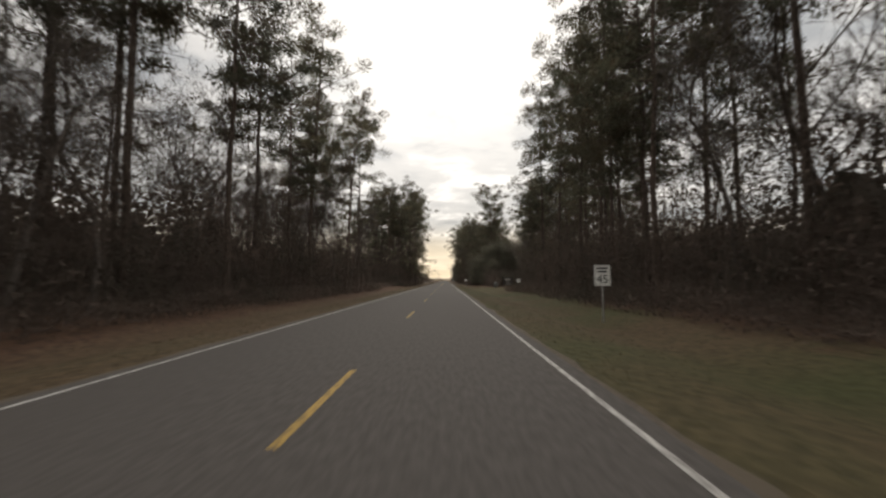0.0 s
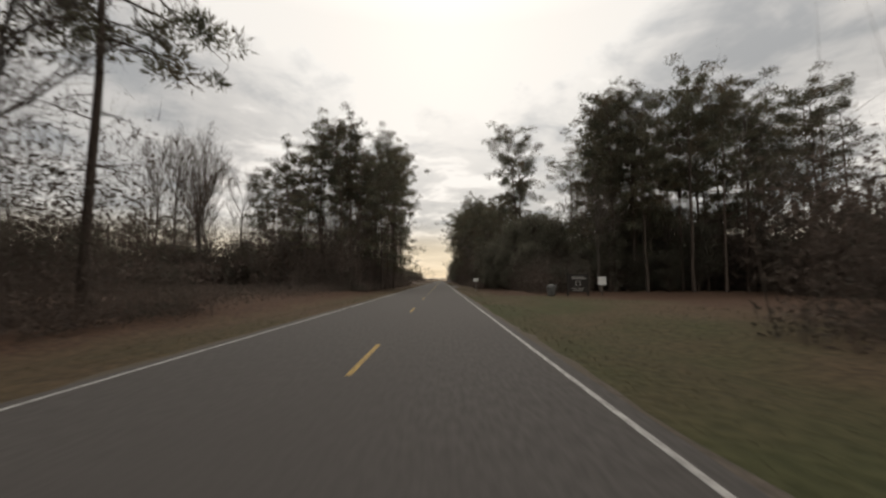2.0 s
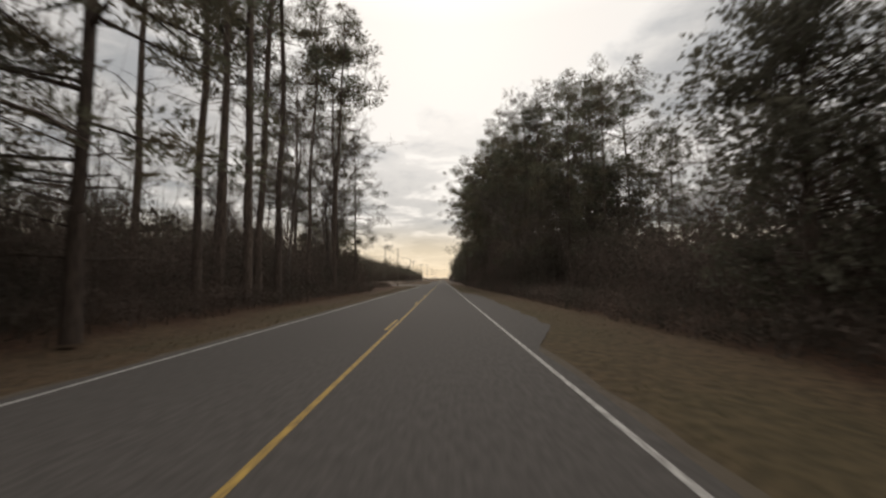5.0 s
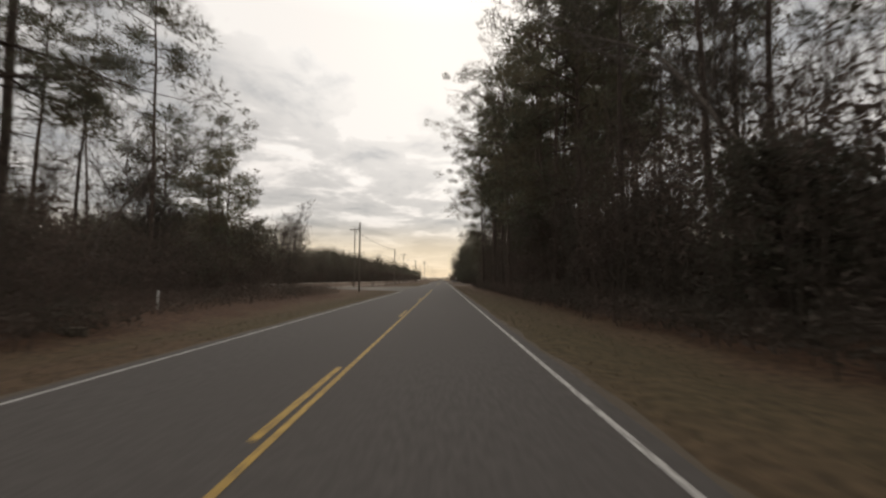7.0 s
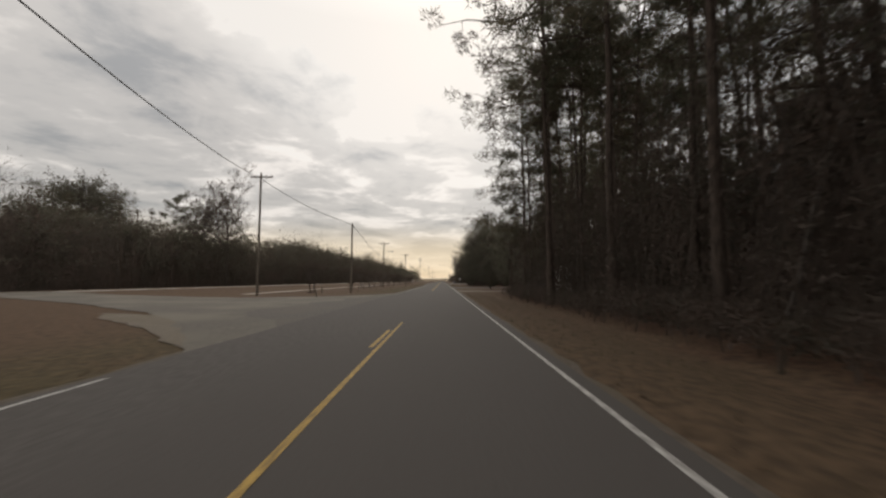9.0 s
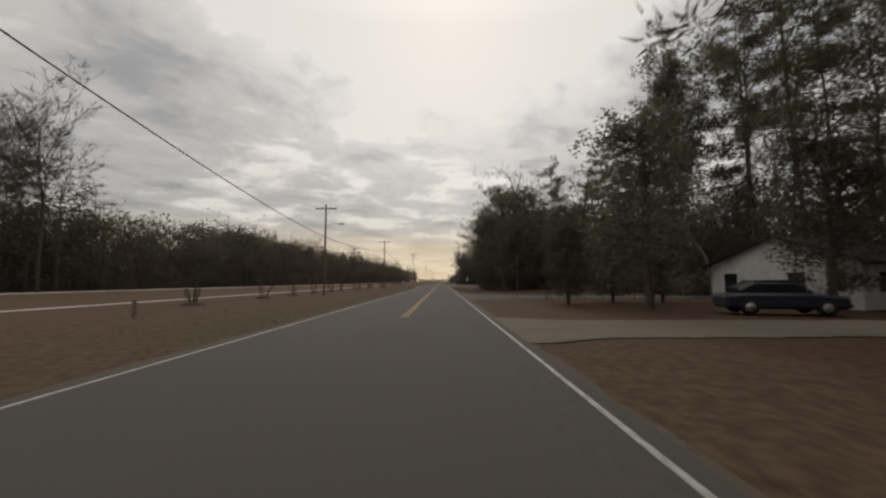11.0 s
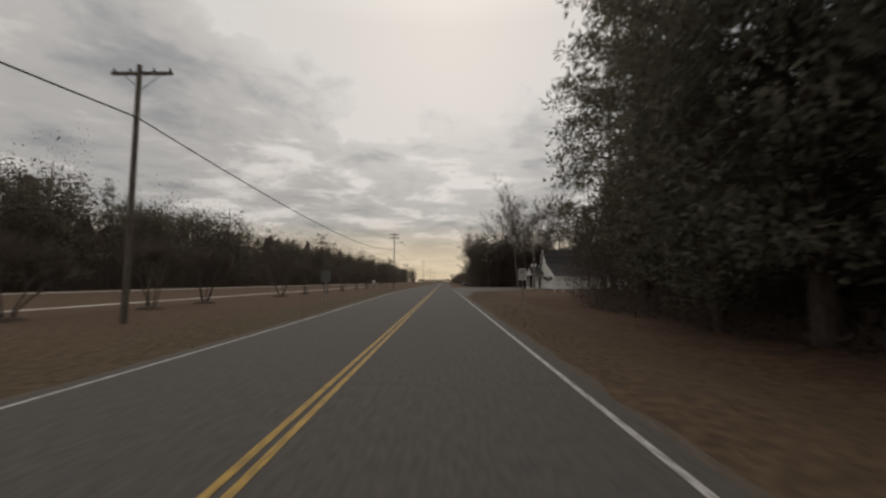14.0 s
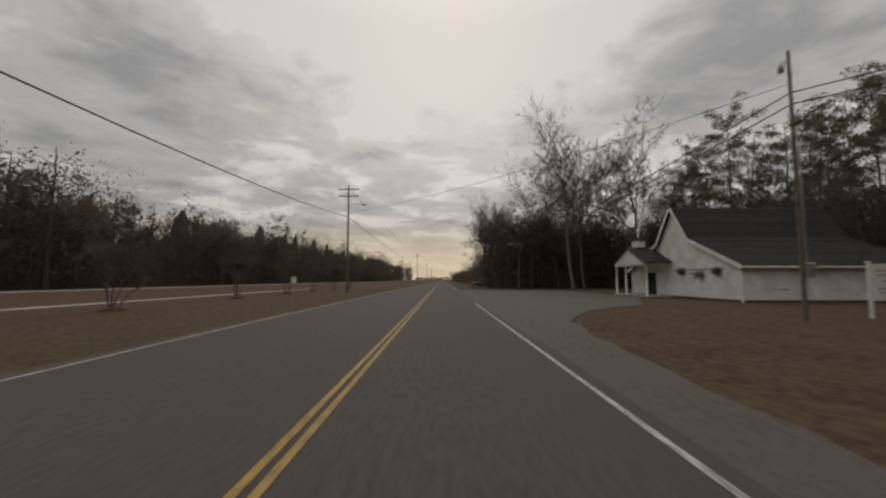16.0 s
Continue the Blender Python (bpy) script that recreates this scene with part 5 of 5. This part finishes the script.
def car(x, y, turn, mat, label, tall=1.0, length=4.6):
    """A parked saloon or utility vehicle: lofted body, glazed cabin, four wheels, lamps."""
    c = thing("parked_car", label, "car", "parked cars", (x, y, 0.0), turn)
    half, k = 0.9, length / 4.6

    def loft(name, rows, m):
        v, f = [], []
        for yy, w, z0, z1 in rows:
            r = 0.12
            v += [(-w + r, yy, z0), (w - r, yy, z0), (w, yy, z0 + r), (w, yy, z1 - r), (w - r, yy, z1), (-w + r, yy, z1), (-w, yy, z1 - r), (-w, yy, z0 + r)]
        for i in range(len(rows) - 1):
            for j in range(8):
                f.append((8 * i + j, 8 * i + (j + 1) % 8, 8 * i + 8 + (j + 1) % 8, 8 * i + 8 + j))
        f += [tuple(range(7, -1, -1)), tuple(range(8 * len(rows) - 8, 8 * len(rows)))]
        return mesh(name, v, f, m, False)

    hz = 0.95 * tall
    part("body", loft("body", [(-2.3 * k, 0.72, 0.38, 0.72), (-2.18 * k, half, 0.28, hz - 0.12), (-0.9 * k, half, 0.25, hz), (1.5 * k, half, 0.25, hz), (2.2 * k, half, 0.28, hz - 0.05), (2.3 * k, 0.78, 0.4, hz - 0.2)], mat), c)
    cab = part("cabin", loft("cabin", [(-0.95 * k, 0.78, hz - 0.14, hz + 0.16), (-0.35 * k, 0.70, hz - 0.14, 1.46 * tall), (1.1 * k, 0.70, hz - 0.14, 1.48 * tall), (1.75 * k, 0.76, hz - 0.14, hz + 0.2)], CAR_GLASS), c, "dark glazed cabin")
    part("car_roof", box("car_roof", (1.3, 1.5 * k, 0.06), (0, 0.38 * k, 1.49 * tall), mat, 0.025), cab)
    for sx in (-1, 1):
        for sy in (-1.4, 1.4):
            tyre = part("wheel", tri_mesh("wheel", *tube([(sx * a, sy * k, 0.33) for a in (0.70, 0.71, 0.90, 0.91)], [0.2, 0.33, 0.33, 0.2], 16), TYRE), c, "black tyre")
            part("rim", tri_mesh("rim", *tube([(sx * a, sy * k, 0.33) for a in (0.86, 0.915, 0.92)], [0.2, 0.19, 0.02], 12), STEEL), tyre, "steel rim")
        part("headlight", box("headlight", (0.36, 0.08, 0.15), (sx * 0.6, -2.23 * k, 0.68 * tall), LAMP_GLASS, 0.03), c, "clear headlight")
        part("mirror", box("mirror", (0.2, 0.1, 0.14), (sx * 0.98, -0.7 * k, hz + 0.1), mat, 0.03), c)
    part("grille", box("grille", (0.9, 0.06, 0.18), (0, -2.27 * k, 0.6 * tall), SIGN_BLACK, 0.02), c, "black grille")
    part("bumper", box("bumper", (1.6, 0.12, 0.16), (0, -2.28 * k, 0.42), mat, 0.04), c)
    return c


# pale and silver paint darkened to carry the shade of the trees
SHADED_SILVER, SHADED_PALE, DARK_PAINT = paint("shade_dimmed_silver_paint", (0.16, 0.16, 0.157)), paint("shade_dimmed_pale_paint", (0.22, 0.22, 0.215)), paint("dark_blue_paint", (0.03, 0.035, 0.05))
car(25.6, 311.5, -30, SHADED_PALE, "pale car parked under the trees, paint darkened for shade", 1.0)
car(28.6, 308.6, -40, SHADED_SILVER, "silver car parked beside the pale one, paint darkened for shade", 1.1)
car(16.6, 263.6, 75, DARK_PAINT, "dark car parked in front of the house", 1.0)
car(8.6, 440.0, 5, DARK_PAINT, "dark car parked on the far verge", 1.0)


# ---------- things at the wood drive ----------
def waste_bin(x, y):
    """A round-shouldered plastic bin with a lid, a handle and two wheels."""
    w = thing("waste_bin", "pale grey round-shouldered waste bin standing by the drive", "bin", at=(x, y, -0.05))
    part("body", tri_mesh("body", *tube([(0, 0, z) for z in (0.05, 0.06, 0.2, 0.75, 0.92, 0.94)], [0.05, 0.33, 0.36, 0.43, 0.44, 0.05], 16), SIGN_BACK), w, "tapered grey plastic body")
    lid = part("lid", tri_mesh("lid", *tube([(0, 0, z) for z in (0.93, 0.95, 1.0, 1.08, 1.12)], [0.3, 0.47, 0.46, 0.3, 0.02], 16), SIGN_BACK), w, "domed grey lid")
    part("handle", tri_mesh("handle", *tube([(-0.2, 0.44, 0.95), (-0.2, 0.52, 0.97), (0.2, 0.52, 0.97), (0.2, 0.44, 0.95)], [0.018] * 4, 6), SIGN_BLACK), lid)
    for dx in (-0.26, 0.26):
        part("wheel", tri_mesh("wheel", *tube([(dx - 0.03, 0.3, 0.11), (dx - 0.025, 0.3, 0.11), (dx + 0.025, 0.3, 0.11), (dx + 0.03, 0.3, 0.11)], [0.02, 0.11, 0.11, 0.02], 12), SIGN_BLACK), w, "small black wheel")


waste_bin(11.8, 84.2)


def notice(x, y):
    b = thing("notice_board", "square white board on a post at the drive", "sign", at=(x, y, -0.1))
    part("post", box("post", (0.09, 0.09, 1.9), (0, 0.06, 0.95), POLE_WOOD, 0.01), b)
    part("panel", box("panel", (0.78, 0.03, 0.78), (0, 0, 1.5), SIGN_WHITE, 0.008), b, "white square panel")


notice(16.6, 84.2)


def emblem_sign(x, y, turn):
    """A dark painted board between two posts, with a pale header, a ring emblem and a line of small writing."""
    s = thing("entrance_sign", "dark wooden entrance sign with pale header and round emblem", "sign", at=(x, y, -0.1), turn=turn)
    for dx in (-0.95, 0.95):
        post = part("post", box("post", (0.14, 0.14, 2.2), (dx, 0, 1.1), SIGN_DARK, 0.015), s, "dark square post")
        part("cap", box("cap", (0.19, 0.19, 0.06), (dx, 0, 2.22), SIGN_DARK, 0.02), post)
    panel = part("panel", box("panel", (1.76, 0.08, 1.6), (0, 0, 1.25), SIGN_DARK, 0.015), s, "dark brown painted panel")
    part("rail", box("rail", (1.9, 0.1, 0.1), (0, 0, 2.1), SIGN_DARK, 0.015), s)
    for dx, z, w, h in ((0, 1.86, 1.2, 0.09), (0.1, 1.72, 1.35, 0.1), (-0.35, 0.78, 0.5, 0.07), (0.3, 0.78, 0.6, 0.07), (0, 0.62, 0.9, 0.06)):
        part("bar", box("bar", (w, 0.012, h), (dx, -0.046, z), WHITE_LINE), panel, "pale bar of unreadable writing")
    a = np.linspace(0, 2 * math.pi, 25)
    part("emblem", tri_mesh("emblem", *tube(np.stack([0.24 * np.cos(a), np.full(25, -0.046), 1.25 + 0.24 * np.sin(a)], 1), np.full(25, 0.04), 6), WHITE_LINE), panel, "pale ring emblem")


SIGN_DARK = material("dark_sign_paint", (0.02, 0.017, 0.015), (0.045, 0.038, 0.033), 6, 0.6, 0.2, spots=(0.03, 0.026, 0.022), spot_scale=1.5)
emblem_sign(14.3, 84.2, 0)


# ---------- house under the trees ----------
def house(x, y, turn):
    h = thing("house", "low white house with a porch under the pines", "house", at=(x, y, -0.05), turn=turn)
    part("wall", prism("wall", [(-4, 0), (4, 0), (4, 2.6), (0, 4.2), (-4, 2.6)], -6, 6, WHITE_WALL), h, "weathered white wall")
    for a, b in (((-4.4, 2.44), (0, 4.2)), ((0, 4.2), (4.4, 2.44))):
        part("roof", slope("roof", a, b, -6.4, 6.4, 0.1, ROOF), h, "dark shingle roof")
    for x2 in (-4.2, -1.6, 3.8):
        w = part("window", box("window", (1.0, 0.08, 1.2), (x2, -4.02, 1.5), SIGN_WHITE, 0.01), h)
        part("pane", box("pane", (0.84, 0.03, 1.04), (x2, -4.06, 1.5), GLASS), w, "dark pane")
        w = part("window", box("window", (0.08, 1.0, 1.2), (-6.02, x2 * 0.7, 1.5), SIGN_WHITE, 0.01), h)
        part("pane", box("pane", (0.03, 0.84, 1.04), (-6.06, x2 * 0.7, 1.5), GLASS), w, "dark pane")
    part("door", box("door", (0.95, 0.08, 2.05), (1.0, -4.03, 1.1), GLASS, 0.01), h, "dark door")
    porch = part("porch_roof", box("porch_roof", (5.2, 2.0, 0.12), (0.6, -5.0, 2.45), ROOF, 0.02), h)
    for x2 in (-1.8, 0.6, 3.0):
        part("porch_post", box("porch_post", (0.12, 0.12, 2.4), (x2, -5.85, 1.2), SIGN_WHITE, 0.01), porch, "white porch post")
    part("porch_floor", box("porch_floor", (5.2, 2.1, 0.25), (0.6, -5.0, 0.1), PALE_ROAD, 0.02), h)


house(27.5, 272.0, 20)


def shed(x, y, turn):
    s = thing("shed", "small white gabled shed at the edge of the field", "shed", at=(x, y, -0.05), turn=turn)
    part("wall", prism("wall", [(-1.5, 0), (1.5, 0), (1.5, 3.1), (0, 4.4), (-1.5, 3.1)], -2, 2, WHITE_WALL), s, "white board wall")
    for a, b in (((-1.8, 2.9), (0, 4.46)), ((0, 4.46), (1.8, 2.9))):
        part("roof", slope("roof", a, b, -2.25, 2.25, 0.07, SIGN_WHITE), s, "pale metal roof")
    part("door", box("door", (0.06, 1.1, 2.05), (2.03, 0, 1.05), POLE_WOOD, 0.01), s, "brown plank door")


shed(-54.0, 123.0, -55)


# ---------- small things on the left verge ----------
def post(x, y, height, mat, label, w=0.09, lean=0.0):
    p = box("marker_post", (w, w, height + 0.3), (0, 0, (height + 0.3) / 2), mat, 0.012)
    ob = new("marker_post", p)
    ob.matrix_basis = pose(x, y, -0.3, 0, lean, 0)
    tagged(ob, label, "post", "verge posts")


post(-11.4, 176.8, 0.95, SIGN_WHITE, "thin white marker post at the wood's edge", 0.07)
post(-9.8, 238.5, 0.75, POLE_WOOD, "short leaning wooden post by the side road", 0.11, -14)
for x, y in ((-17.5, 243.5), (-13.0, 250.5), (-11.0, 262.0)):
    post(x, y, 0.7, POLE_WOOD, "short dark wooden post on the lawn", 0.12)


def culvert(x, y):
    c = thing("culvert", "pale concrete culvert end in the ditch", "culvert", at=(x, y, -0.25))
    part("headwall", box("headwall", (0.8, 0.18, 0.34), (0, 0, 0.17), GRAVEL, 0.03), c)
    part("pipe", tri_mesh("pipe", *tube([(0, -0.22, 0.16), (0, -0.21, 0.16), (0, 0.3, 0.16)], [0.1, 0.14, 0.14], 14), GRAVEL), c, "concrete pipe")


culvert(-9.0, 170.0)


# ---------- grass along the verges ----------
def verge_grass(label, mat, seed, stretches):
    rng = np.random.default_rng(seed)
    pieces = []
    for side, x0, x1, y0, y1, per in stretches:
        n = int(per * (y1 - y0))
        x, y = side * (x0 + (x1 - x0) * rng.random(n) ** 1.4), rng.uniform(y0, y1, n)
        clear = ((side < 0) & (x < widened(y) - 4.1)) | (side > 0) & ~((y > 121) & (y < 161) & (x < 5.4))
        x, y = x[clear], y[clear]
        c = np.stack([x, y, ground_height(x, y) - 0.02], 1)
        d = np.stack([rng.normal(size=len(x)) * 0.5, rng.normal(size=len(x)) * 0.5, np.ones(len(x))], 1)
        pieces.append(blades(c, d, rng.uniform(0.04, 0.11, len(x)), 0.014, rng))
    ob = new("verge_grass", tri_mesh("verge_grass", *merge(pieces), mat))
    tagged(ob, label, "grass", kind="stuff")


verge_grass("short dry winter grass along the verge", DRY_GRASS, 77, ((-1, 4.1, 9.5, -10, 210, 70), (1, 3.95, 9.5, 86, 250, 70), (-1, 4.1, 12, 250, 420, 50), (1, 3.95, 9, 300, 370, 60)))
verge_grass("short green grass along the verge and the lawn", GREEN_GRASS, 78, ((1, 3.95, 10, -10, 50, 80), (1, 3.95, 14, 50, 86, 130)))
